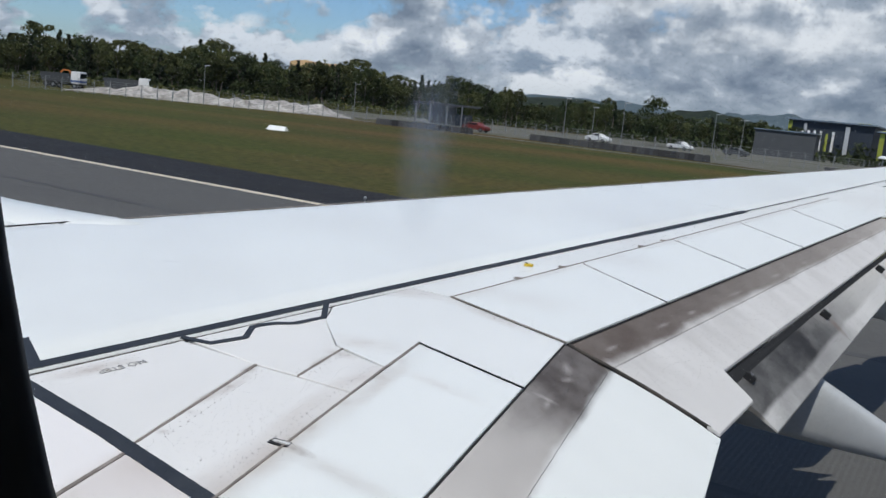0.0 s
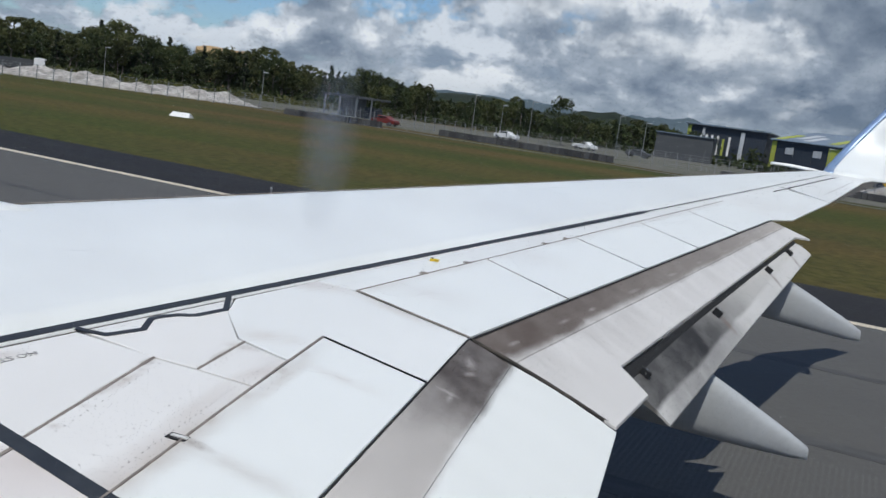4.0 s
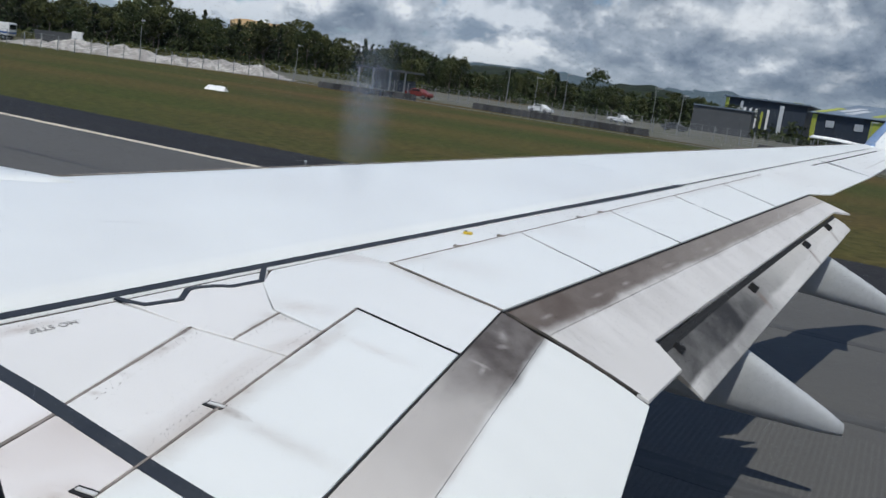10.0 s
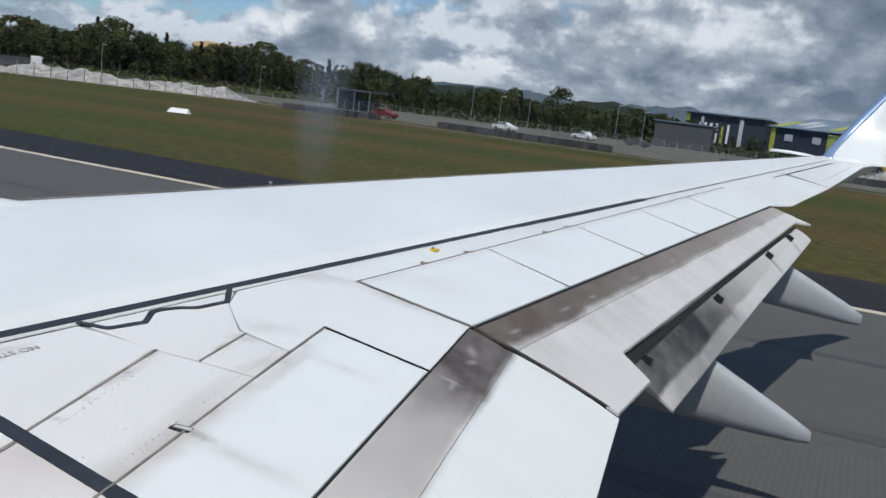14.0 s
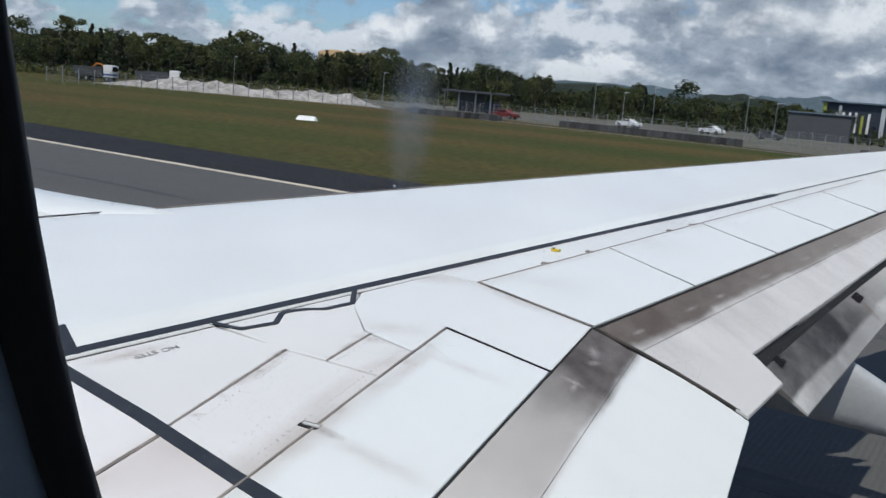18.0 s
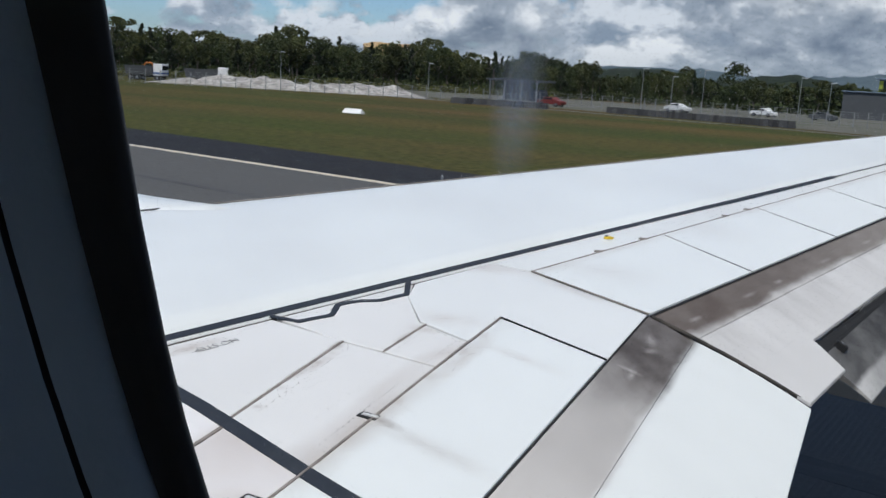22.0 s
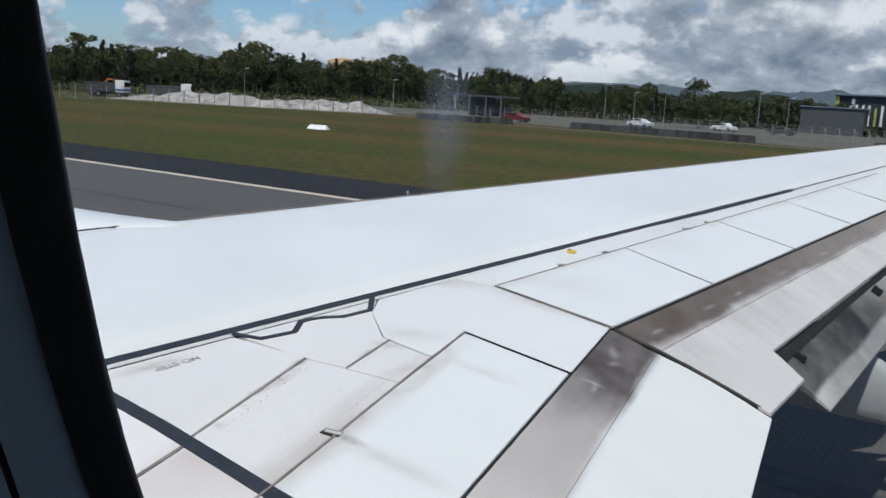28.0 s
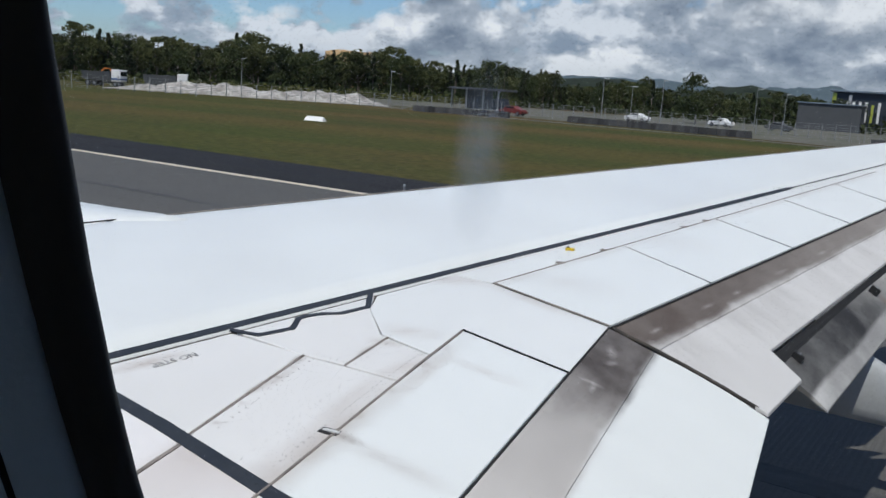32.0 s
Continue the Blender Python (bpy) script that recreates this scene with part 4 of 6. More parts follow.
        bmesh.ops.create_cone(bm, cap_ends=True, segments=12, radius1=0.008, radius2=0.008, depth=0.012, matrix=Matrix.Translation(p + Vector((0.028, 0, 0.014))))
        part("bracket_bolt", bm, STEEL, br)
    # seam between the flaps
    bm = bmesh.new()
    rings = []
    for t in (0, 0.25, 0.5, 0.75, 1.0):
        a = Vector((-0.885, 3.893, wz(-0.9, 3.89) - 0.012)).lerp(Vector((-0.20, 3.985, 2.405)), t) + Vector((0, 0, 0.05 * t * (1 - t) + 0.012))
        rings.append([a + Vector((0, dy, dz)) for dy, dz in ((-0.0035, -0.02), (-0.0035, 0.0), (0, 0.002), (0.0035, 0.0), (0.0035, -0.02))])
    part("flap_seam", loft(rings), SEAL, out, "dark rubber seal between the flaps", smooth=True)


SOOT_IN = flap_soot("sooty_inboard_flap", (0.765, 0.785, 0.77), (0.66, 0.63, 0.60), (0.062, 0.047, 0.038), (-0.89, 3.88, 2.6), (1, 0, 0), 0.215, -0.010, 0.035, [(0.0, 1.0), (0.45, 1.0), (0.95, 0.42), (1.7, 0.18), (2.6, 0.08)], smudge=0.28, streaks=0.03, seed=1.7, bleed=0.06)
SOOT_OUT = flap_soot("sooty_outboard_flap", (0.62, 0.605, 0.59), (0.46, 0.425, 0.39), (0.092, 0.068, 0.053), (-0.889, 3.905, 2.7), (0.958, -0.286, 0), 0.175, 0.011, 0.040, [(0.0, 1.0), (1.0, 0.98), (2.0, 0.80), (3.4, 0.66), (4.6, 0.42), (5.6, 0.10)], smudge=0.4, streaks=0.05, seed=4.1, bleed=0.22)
# aft flap: near-black beside the slot's inboard end, paler outboard; soot smears follow
AFT_FLAP = flap_soot("dark_and_sooty_aft_flap", (0.60, 0.590, 0.575), (0.56, 0.55, 0.53), (0.018, 0.016, 0.015), (-0.20, 4.5, 2.4), (0.9706, -0.2405, 0), 0.165, 0.030, 0.020, [(0.0, 1.0), (1.2, 1.0), (1.9, 0.62), (2.6, 0.25), (3.8, 0.05)], smudge=0.0, streaks=0.03, rough=0.6, seed=8.8, bleed=0.6, stripe=0.3)
for q, k in ((1.75, 0.9), (3.35, 0.7), (4.25, 0.6)):
    streak(AFT_FLAP, (-0.12 + 0.2405 * q, 4.48 + 0.9706 * q), (0.10, 0.055), -0.24, (0.17, 0.13, 0.11), k, 30)
for place, size, turn, k in (((-0.83, 3.66), (0.03, 0.07), 0.3, 0.45), ((-0.80, 3.56), (0.02, 0.05), -0.4, 0.40), ((-0.82, 3.31), (0.06, 0.02), 0.2, 0.55), ((-0.80, 3.27), (0.015, 0.05), 0.1, 0.45)):
    streak(SOOT_IN, place, size, turn, (0.50, 0.47, 0.45), k, 60)
for y, w, k in ((4.10, 0.07, 0.40), (4.62, 0.09, 0.35), (4.95, 0.06, 0.45), (5.55, 0.12, 0.32), (6.20, 0.10, 0.35), (6.75, 0.06, 0.30), (7.4, 0.12, 0.25)):
    streak(SOOT_OUT, (-0.889 + 0.298 * (y - 3.905) + 0.10, y), (0.014, w), -0.29, (0.56, 0.53, 0.51), k, 60)
streak(WHITE, (-2.85, 3.66), (0.30, 0.03), 0.75, (0.50, 0.50, 0.50), 0.25, 9)
build_flaps()


def fairing(y, nose, tail, label):
    """A canoe-shaped flap track fairing: rounded above, keeled below, ending in a blunt tip."""
    (x0, top0, bot0), (x1, top1, bot1) = nose, tail
    rings = []
    for k in range(13):
        t = k / 12
        x = x0 + (x1 - x0) * t
        top = top0 + (top1 - top0) * t + 0.02 * math.sin(math.pi * t)
        bot = bot0 + (bot1 - bot0) * t - 0.015 * math.sin(math.pi * t)
        w = 0.10 * (1 - 0.55 * t ** 1.6) * min(1, 0.55 + 3 * t)
        if k == 12:
            c = (top + bot) / 2
            top, bot, w = c + (top - c) * 0.80, c + (bot - c) * 0.80, w * 0.7
        h = top - bot
        ring = []
        for j in range(16):
            a = 2 * math.pi * j / 16
            ring.append((x, y + w * math.copysign(abs(math.cos(a)) ** 0.7, math.cos(a)), (top + bot) / 2 + h / 2 * math.copysign(abs(math.sin(a)) ** 0.75, math.sin(a))))
        rings.append(ring)
    return part("flap_track_fairing", loft(rings), UNDER, plane, label, smooth=True)


fairing(5.60, (-0.55, 2.72, 2.00), (0.86, 2.03, 1.94), "pale grey canoe fairing under the flap")
fairing(8.60, (0.05, 2.98, 2.33), (1.55, 2.29, 2.17), "pale grey canoe fairing under the flap")
fairing(2.60, (-1.3, 2.05, 1.75), (-0.25, 1.98, 1.75), "pale grey canoe fairing under the flap")


def build_winglet():
    rings = []
    for k in range(17):
        t = k / 16
        if t < 0.35:
            a = t / 0.35 * radians(72)
            y = 14.9 + 0.95 * math.sin(a)
            z = wz(lead(15), 15) + 0.95 * (1 - math.cos(a))
        else:
            s = (t - 0.35) / 0.65
            a = radians(72)
            y = 14.9 + 0.95 * math.sin(a) + 0.62 * s
            z = wz(lead(15), 15) + 0.95 * (1 - math.cos(a)) + 1.75 * s
        rise = z - wz(lead(15), 15)
        le = lead(15.0) + 0.10 + 0.72 * rise + 0.10 * t
        ch = 1.05 - 0.60 * t
        a = min(t / 0.35, 1) * radians(72)
        nrm = Vector((0, -math.sin(a), math.cos(a)))
        ring = []
        for u, h in ((0, 0), (0.03, 0.5), (0.12, 1), (0.4, 1.1), (0.75, 0.5), (1, 0.05), (1, -0.05), (0.75, -0.4), (0.4, -0.8), (0.12, -0.8), (0.03, -0.4)):
            ring.append(Vector((le + ch * u, y, z - 0.02)) + nrm * (h * 0.045 - 0.02))
        rings.append(ring)
    wl = part("winglet", loft(rings), [WHITE], plane, "white blended winglet with a bluish leading edge", smooth=True)
    rr = []
    for r in rings:
        rr.append([r[0] + Vector((-0.006, 0, 0)), r[1] + Vector((0.0, -0.004, 0.004)), r[2] + Vector((0, -0.006, 0.003)), r[2] + Vector((0.03, -0.002, 0.0)), r[9], r[10]])
    part("winglet_edge", loft(rr), EDGEBLUE, wl, "leading edge strip coloured pale blue for its bluish shading", smooth=True)
    part("static_wick", box_bm(3.0, 3.22, 15.28, 15.292, 3.63, 3.642), SEAL, wl)


# bluish shading along the winglet's front, put into the strip's colour
EDGEBLUE = material("blue_shaded_leading_edge", (0.30, 0.42, 0.62), 0.3, 0.35, scale=2)
build_winglet()


def build_engine():
    c = Vector((-6.55, 3.72, 1.70))
    rings = []
    for x, r in ((-2.1, 0.86), (-1.9, 0.95), (-1.2, 1.06), (-0.2, 1.09), (0.9, 1.02), (1.7, 0.90), (2.15, 0.80)):
        rings.append([c + Vector((x, r * math.cos(a), 0.98 * r * math.sin(a))) for a in [2 * math.pi * k / 40 for k in range(40)]])
    eng = part("engine_nacelle", loft(rings), WHITE, plane, "white engine nacelle under the wing", smooth=True)
    rings = []
    for x, w, top in ((-1.2, 0.10, 1.10), (-0.4, 0.17, 1.24), (0.6, 0.20, 1.30), (1.7, 0.20, 1.25), (2.6, 0.14, 1.12)):
        rings.append([c + Vector((x, dy * w, dz)) for dy, dz in ((-1, 0.75), (-0.95, top - 0.08), (-0.5, top - 0.01), (0, top), (0.5, top - 0.01), (0.95, top - 0.08), (1, 0.75))])
    part("pylon", loft(rings), WHITE, eng, "white engine pylon", smooth=True)

    rings = []
    for x, y, w, top in ((-6.2, 3.66, 0.30, 2.93), (-5.4, 3.70, 0.32, 2.955), (-4.8, 3.76, 0.34, 2.93), (-4.4, 3.84, 0.36, 2.895), (-4.1, 3.92, 0.38, 2.874), (-3.85, 3.98, 0.34, 2.870), (-3.62, 4.04, 0.24, 2.876), (-3.46, 4.06, 0.12, 2.866)):
        rings.append([(x, y + dy * w, top + dz) for dy, dz in ((-1, -0.40), (-0.96, -0.10), (-0.6, -0.022), (0, 0), (0.6, -0.022), (0.96, -0.10), (1, -0.40))])
    part("pylon_fairing", loft(rings), WHITE, eng, "smooth white fairing blending the pylon into the leading edge", smooth=True)


build_engine()


# ---- fuselage, cabin wall and window ----
WC, WA, WB, WN = Vector((-0.124, 0, 3.72)), 0.200, 0.36, 3.2


def window_ring(grow, y, n=48):
    out = []
    flare = 0.09 * min(1.4, max(0.0, grow - 0.010) / 0.012)
    for k in range(n):
        a = 2 * math.pi * k / n
        c, s = math.cos(a), math.sin(a)
        z = WC.z + (WB + grow) * math.copysign(abs(s) ** (2 / WN), s)
        out.append((WC.x + ((WA if c < 0 else 0.275) + grow) * math.copysign(abs(c) ** (2 / WN), c) - 0.210 * (z - 3.62) - flare * (z - 3.54), y, z))
    return out


def square_ring(hx, hz, y, n=48, r=1.83):
    out = []
    for k in range(n):
        a = 2 * math.pi * k / n
        c, s = math.cos(a), math.sin(a)
        f = 1 / max(abs(c), abs(s))
        z = WC.z + hz * s * f
        out.append((WC.x + hx * c * f, min(y, -1.57 + math.sqrt(max(0.01, r ** 2 - (z - 3.42) ** 2))), z))
    return out


def smeared_pane():
    m = bpy.data.materials.new("smeared_clear_pane")
    m.use_nodes = True
    nt = m.node_tree
    nt.nodes.clear()
    N, L = nt.nodes.new, nt.links.new
    out = N("ShaderNodeOutputMaterial")
    mix = N("ShaderNodeMixShader")
    clear = N("ShaderNodeBsdfTransparent")
    dust = N("ShaderNodeBsdfTranslucent")
    dust.inputs[0].default_value = (0.85, 0.9, 0.95, 1)
    geo = N("ShaderNodeNewGeometry")
    mp = N("ShaderNodeMapping")
    mp.vector_type = 'TEXTURE'
    mp.inputs["Location"].default_value = (-0.131, 0.30, 3.690)
    mp.inputs["Rotation"].default_value = (0, radians(3), 0)
    mp.inputs["Scale"].default_value = (0.012, 1, 0.035)
    L(geo.outputs["Position"], mp.inputs[0])
    g = N("ShaderNodeTexGradient")
    g.gradient_type = 'SPHERICAL'
    L(mp.outputs[0], g.inputs[0])
    n = N("ShaderNodeTexNoise")
    n.inputs["Scale"].default_value = 30
    n.inputs["Detail"].default_value = 2
    L(geo.outputs["Position"], n.inputs["Vector"])
    k = N("ShaderNodeMath")
    k.operation = 'MULTIPLY'
    L(g.outputs["Fac"], k.inputs[0])
    L(n.outputs[0], k.inputs[1])
    k2 = N("ShaderNodeMath")
    k2.operation = 'MULTIPLY_ADD'
    L(k.outputs[0], k2.inputs[0])
    k2.inputs[1].default_value = 0.34
    k2.inputs[2].default_value = 0.006
    L(k2.outputs[0], mix.inputs[0])
    L(clear.outputs[0], mix.inputs[1])
    L(dust.outputs[0], mix.inputs[2])
    L(mix.outputs[0], out.inputs[0])
    return m


PANE = smeared_pane()


def build_body():
    cy, cz, r = -1.57, 3.42, 1.90
    bm = bmesh.new()
    xs = [-16, -8, -3, WC.x - 0.6, WC.x + 0.6, 3, 8, 16]
    n = 72
    grid = [[bm.verts.new((x, cy + r * math.cos(2 * math.pi * k / n), cz + r * math.sin(2 * math.pi * k / n))) for k in range(n)] for x in xs]
    for i in range(len(xs) - 1):
        for k in range(n):
            k2 = (k + 1) % n
            if i == 3 and (k <= 9 or k >= 69):
                continue
            # unseen port-side opening, widened to brighten the cabin trim
            if i in (2, 3, 4) and 32 <= k <= 38:
                continue
            bm.faces.new((grid[i][k], grid[i + 1][k], grid[i + 1][k2], grid[i][k2]))
    body = part("fuselage", bm, WHITE, plane, "white cylindrical fuselage", smooth=True)
    # flat belt of skin round the window, out to the hole in the tube
    part("window_belt", loft([window_ring(0.075, 0.335), square_ring(0.66, 0.82, 0.335, r=1.905)], cap=False), WHITE, body)
    part("window_seal", loft([window_ring(0.08, 0.337), window_ring(0.05, 0.330), window_ring(0.004, 0.304), window_ring(-0.002, 0.296), window_ring(0.004, 0.291), window_ring(0.010, 0.290), window_ring(0.012, 0.286), window_ring(0.022, 0.286)], cap=False), FRAMEDARK, body, "black rubber window seal", smooth=True)
    part("window_reveal", loft([window_ring(0.022, 0.286), window_ring(0.024, 0.280), window_ring(0.030, 0.275), window_ring(0.037, 0.270), window_ring(0.043, 0.265)], cap=False), TRIM, body, "blue-grey moulded window surround", smooth=True)
    part("surround_groove", loft([window_ring(0.043, 0.265), window_ring(0.0435, 0.270), window_ring(0.0455, 0.270), window_ring(0.046, 0.263)], cap=False), FRAMEDARK, body)
    part("window_panel", loft([window_ring(0.046, 0.263), window_ring(0.056, 0.252), window_ring(0.066, 0.238), window_ring(0.074, 0.222)], cap=False), TRIM, body, "blue-grey sloping window panel", smooth=True)
    part("shade_slot", loft([window_ring(0.074, 0.222), window_ring(0.076, 0.232), window_ring(0.086, 0.228), window_ring(0.088, 0.212)], cap=False), FRAMEDARK, body, "dark slot of the window shade")
    part("cabin_wall", loft([window_ring(0.088, 0.212), window_ring(0.10, 0.185), window_ring(0.12, 0.165), window_ring(0.16, 0.150), square_ring(0.9, 1.0, 0.14), square_ring(3.0, 1.25, 0.10)], cap=False), TRIM, body, "blue-grey cabin wall panel", smooth=True)
    # pane with a smear of dirt
    bm = bmesh.new()
    lo, hi = window_ring(0.01, 0.2985), window_ring(0.01, 0.3005)
    prism(bm, lo, hi)
    pane = part("window_pane", bm, PANE, body, "clear cabin window pane with a faint smear")
    pane.visible_shadow = False
    # cabin lining round and behind the eye
    bm = bmesh.new()
    arc = [radians(q) for q in range(42, 329, 13)]
    rows = [[bm.verts.new((x, cy + 1.83 * math.cos(q), cz + max(-0.96, 1.83 * math.sin(q)))) for q in arc] for x in (-3.2, -0.7, 0.5, 2.9)]
    for i in range(3):
        for k in range(len(arc) - 1):
            # the lining is left open there too, to let that daylight in
            if 150 < math.degrees(arc[k]) < 180:
                continue
            bm.faces.new((rows[i][k], rows[i + 1][k], rows[i + 1][k + 1], rows[i][k + 1]))
    bm.faces.new(rows[0])
    bm.faces.new(rows[-1])
    part("cabin_lining", bm, TRIM, body, "dim grey cabin lining")
    # unseen belly box, added to keep sky light off the ground under the wing
    part("belly_light_block", box_bm(-6.5, 2.2, -3.45, 0.30, 1.15, 2.6, 0.35), WHITE, plane, "unseen white belly box added to block sky light under the wing", smooth=True)
    # belly and main wheels that carry the aircraft
    for y0 in (1.15, -4.3):
        leg = part("gear_leg", box_bm(-0.75, -0.55, y0 - 0.1, y0 + 0.1, 0.5, 2.2, 0.03), STEEL, plane, "steel main gear leg")
        for dy in (-0.28, 0.28):
            bm = bmesh.new()
            bmesh.ops.create_cone(bm, cap_ends=True, segments=40, radius1=0.56, radius2=0.56, depth=0.36, matrix=Matrix.Translation((-0.65, y0 + dy, 0.575)) @ Matrix.Rotation(radians(90), 4, 'X'))
            bmesh.ops.bevel(bm, geom=[e for e in bm.edges if abs(e.verts[0].co.y - e.verts[1].co.y) < 0.01], offset=0.08, segments=3, affect='EDGES')
            part("wheel", bm, TYRE, leg, "black main wheel", smooth=True)
    bm = bmesh.new()
    bmesh.ops.create_cone(bm, cap_ends=True, segments=32, radius1=0.34, radius2=0.34, depth=0.4, matrix=Matrix.Translation((-15.0, -1.57, 0.355)) @ Matrix.Rotation(radians(90), 4, 'X'))
    leg = part("nose_wheel", bm, TYRE, plane, "black nose wheel")
    part("nose_leg", box_bm(-15.1, -14.9, -1.65, -1.49, 0.4, 1.7, 0.03), STEEL, leg)


build_body()


# ---- ground: one sheet, the runway and its edge ----
HEAD = radians(-9.0)
GX, GN = Vector((math.cos(HEAD), math.sin(HEAD), 0)), Vector((-math.sin(HEAD), math.cos(HEAD), 0))


SITE = GX * 50.0


def around(bearing, dist):
    """A place seen from the eye at that bearing, degrees forward of straight out."""
    b = radians(bearing)
    return -dist * math.sin(b), dist * math.cos(b)


def polar(bearing, dist):
    """The same from the middle of the building site, which lies aft of the eye along the runway."""
    x, y = around(bearing, dist)
    return x + SITE.x, y + SITE.y


def on_site(x, y, z=0.0):
    return x + SITE.x, y + SITE.y, z


def site(s, d, z=0.0):
    """A place s metres aft along the runway and d metres out from the eye across it."""
    return GX * s + GN * d + Vector((0, 0, z))


def strip(name, s0, s1, d0, d1, z, mat, label, parent=None, thick=0.03, kind="structure", category=""):
    bm = bmesh.new()
    ring = [(s0, d0), (s1, d0), (s1, d1), (s0, d1)]
    prism(bm, [site(s, d, z - thick) for s, d in ring], [site(s, d, z) for s, d in ring])
    ob = part(name, bm, mat, parent, label)
    return tagged(ob, kind=kind, category=category) if not parent else ob


def build_ground():
    bm = bmesh.new()
    n = 60
    rows = []
    for i in range(n + 1):
        row = []
        for j in range(n + 1):
            x = (i / n * 2 - 1)
            y = (j / n * 2 - 1)
            x, y = 4200 * x * abs(x), 4200 * y * abs(y)
            row.append(bm.verts.new((x, y, -0.05)))
        rows.append(row)
    for i in range(n):
        for j in range(n):
            bm.faces.new((rows[i][j], rows[i + 1][j], rows[i + 1][j + 1], rows[i][j + 1]))
    tagged(part("ground", bm, GRASS, None, "mown olive and brown airfield grass"), kind="structure", category="ground")
    road = strip("runway", -700, 400, -25.0, 23.9, 0.0, ASPHALT, "grey grooved asphalt runway", category="runway")
    strip("shoulder", -700, 400, 23.9, 29.3, -0.012, SHOULDER, "black asphalt runway shoulder", category="pavement")
    strip("edge_line", -700, 400, 23.40, 23.78, 0.006, LINEPAINT, "cream painted runway edge line", road, 0.01)
    for k in range(6):
        strip("threshold_bar", 34, 64, 2.0 + 3.4 * k, 3.8 + 3.4 * k, 0.006, KEYPAINT, "white threshold bar", road, 0.01)
    strip("tyre_mark", -260, 160, 9.0, 9.5, 0.004, RUBBER, "faint dark rubber streak", road, 0.008)
    strip("tyre_mark", -260, 160, 12.6, 13.0, 0.004, RUBBER, "", road, 0.008)
    strip("tyre_mark", -260, 160, 17.4, 17.7, 0.004, RUBBER, "", road, 0.008)
    # grooves cut across the runway beside the aircraft
    bm = bmesh.new()
    for k in range(150):
        s = -3.0 + 0.075 * k
        prism(bm, [site(s, 4.5, 0.0), site(s + 0.03, 4.5, 0.0), site(s + 0.03, 12.0, 0.0), site(s, 12.0, 0.0)],
              [site(s, 4.5, 0.003), site(s + 0.03, 4.5, 0.003), site(s + 0.03, 12.0, 0.003), site(s, 12.0, 0.003)])
    g = part("runway_grooves", bm, GROOVE, road, "fine ridges between grooves cut across the asphalt")
    g["kind"] = "stuff"
    # low edge lights on the shoulder
    for s in (-78, -18.5, 41.5):
        lamp = thing("runway_light", site(s, 25.6), "low runway edge light on the shoulder", "runway light", "runway edge lights")
        bm = bmesh.new()
        bmesh.ops.create_cone(bm, cap_ends=True, segments=14, radius1=0.10, radius2=0.07, depth=0.05, matrix=Matrix.Translation((0, 0, 0.01)))
        part("base", bm, STEEL, lamp)
        bm = bmesh.new()
        bmesh.ops.create_cone(bm, cap_ends=True, segments=12, radius1=0.025, radius2=0.025, depth=0.16, matrix=Matrix.Translation((0, 0, 0.11)))
        part("stem", bm, STEEL, lamp)
        bm = bmesh.new()
        bmesh.ops.create_uvsphere(bm, u_segments=12, v_segments=8, radius=0.05, matrix=Matrix.Translation((0, 0, 0.21)))
        part("lens", bm, WINWHITE, lamp, "clear glass lens", smooth=True)
    # grey building ground beyond the grass
    bm = bmesh.new()
    near = [(-330, 205), (-190, 182), (-130, 150), (-67, 127), (-22, 104), (40, 74), (120, 40)]
    far = [(-420, 330), (-260, 270), (-170, 225), (-100, 218), (-40, 300), (60, 290), (220, 220)]
    prev = None
    for (a, b) in zip(near, far):
        va, vb = bm.verts.new(on_site(*a)), bm.verts.new(on_site(*b))
        if prev:
            bm.faces.new((prev[0], va, vb, prev[1]))
        prev = (va, vb)
    tagged(part("work_ground", bm, DIRT, None, "grey gravel and dirt of a building site"), kind="structure", category="ground")
    for a, b, w in (((-330, 198), (-60, 118), 3.0), ((-60, 118), (70, 52), 2.4)):
        a, b = Vector(on_site(*a)), Vector(on_site(*b))
        d = (b - a).normalized().cross(Vector((0, 0, 1))) * w / 2
        bm = bmesh.new()
        prism(bm, [a + d + Vector((0, 0, -0.03)), b + d + Vector((0, 0, -0.03)), b - d + Vector((0, 0, -0.03)), a - d + Vector((0, 0, -0.03))], [a + d, b + d, b - d, a - d])
        tagged(part("service_track", bm, DIRT, None, "pale gravel perimeter track"), kind="structure", category="track")


RUBBER = material("rubber_streak", (0.050, 0.050, 0.050), 0.9, alt=(0.07, 0.07, 0.07), scale=0.5, fine=8, amount=0.9, stretch=(0.2, 1, 1), speckle=0.2)
GROOVE = material("groove_ridge_asphalt", (0.094, 0.092, 0.089), 0.9, alt=(0.080, 0.079, 0.077), scale=0.8, fine=20, amount=0.8, speckle=0.15)
build_ground()


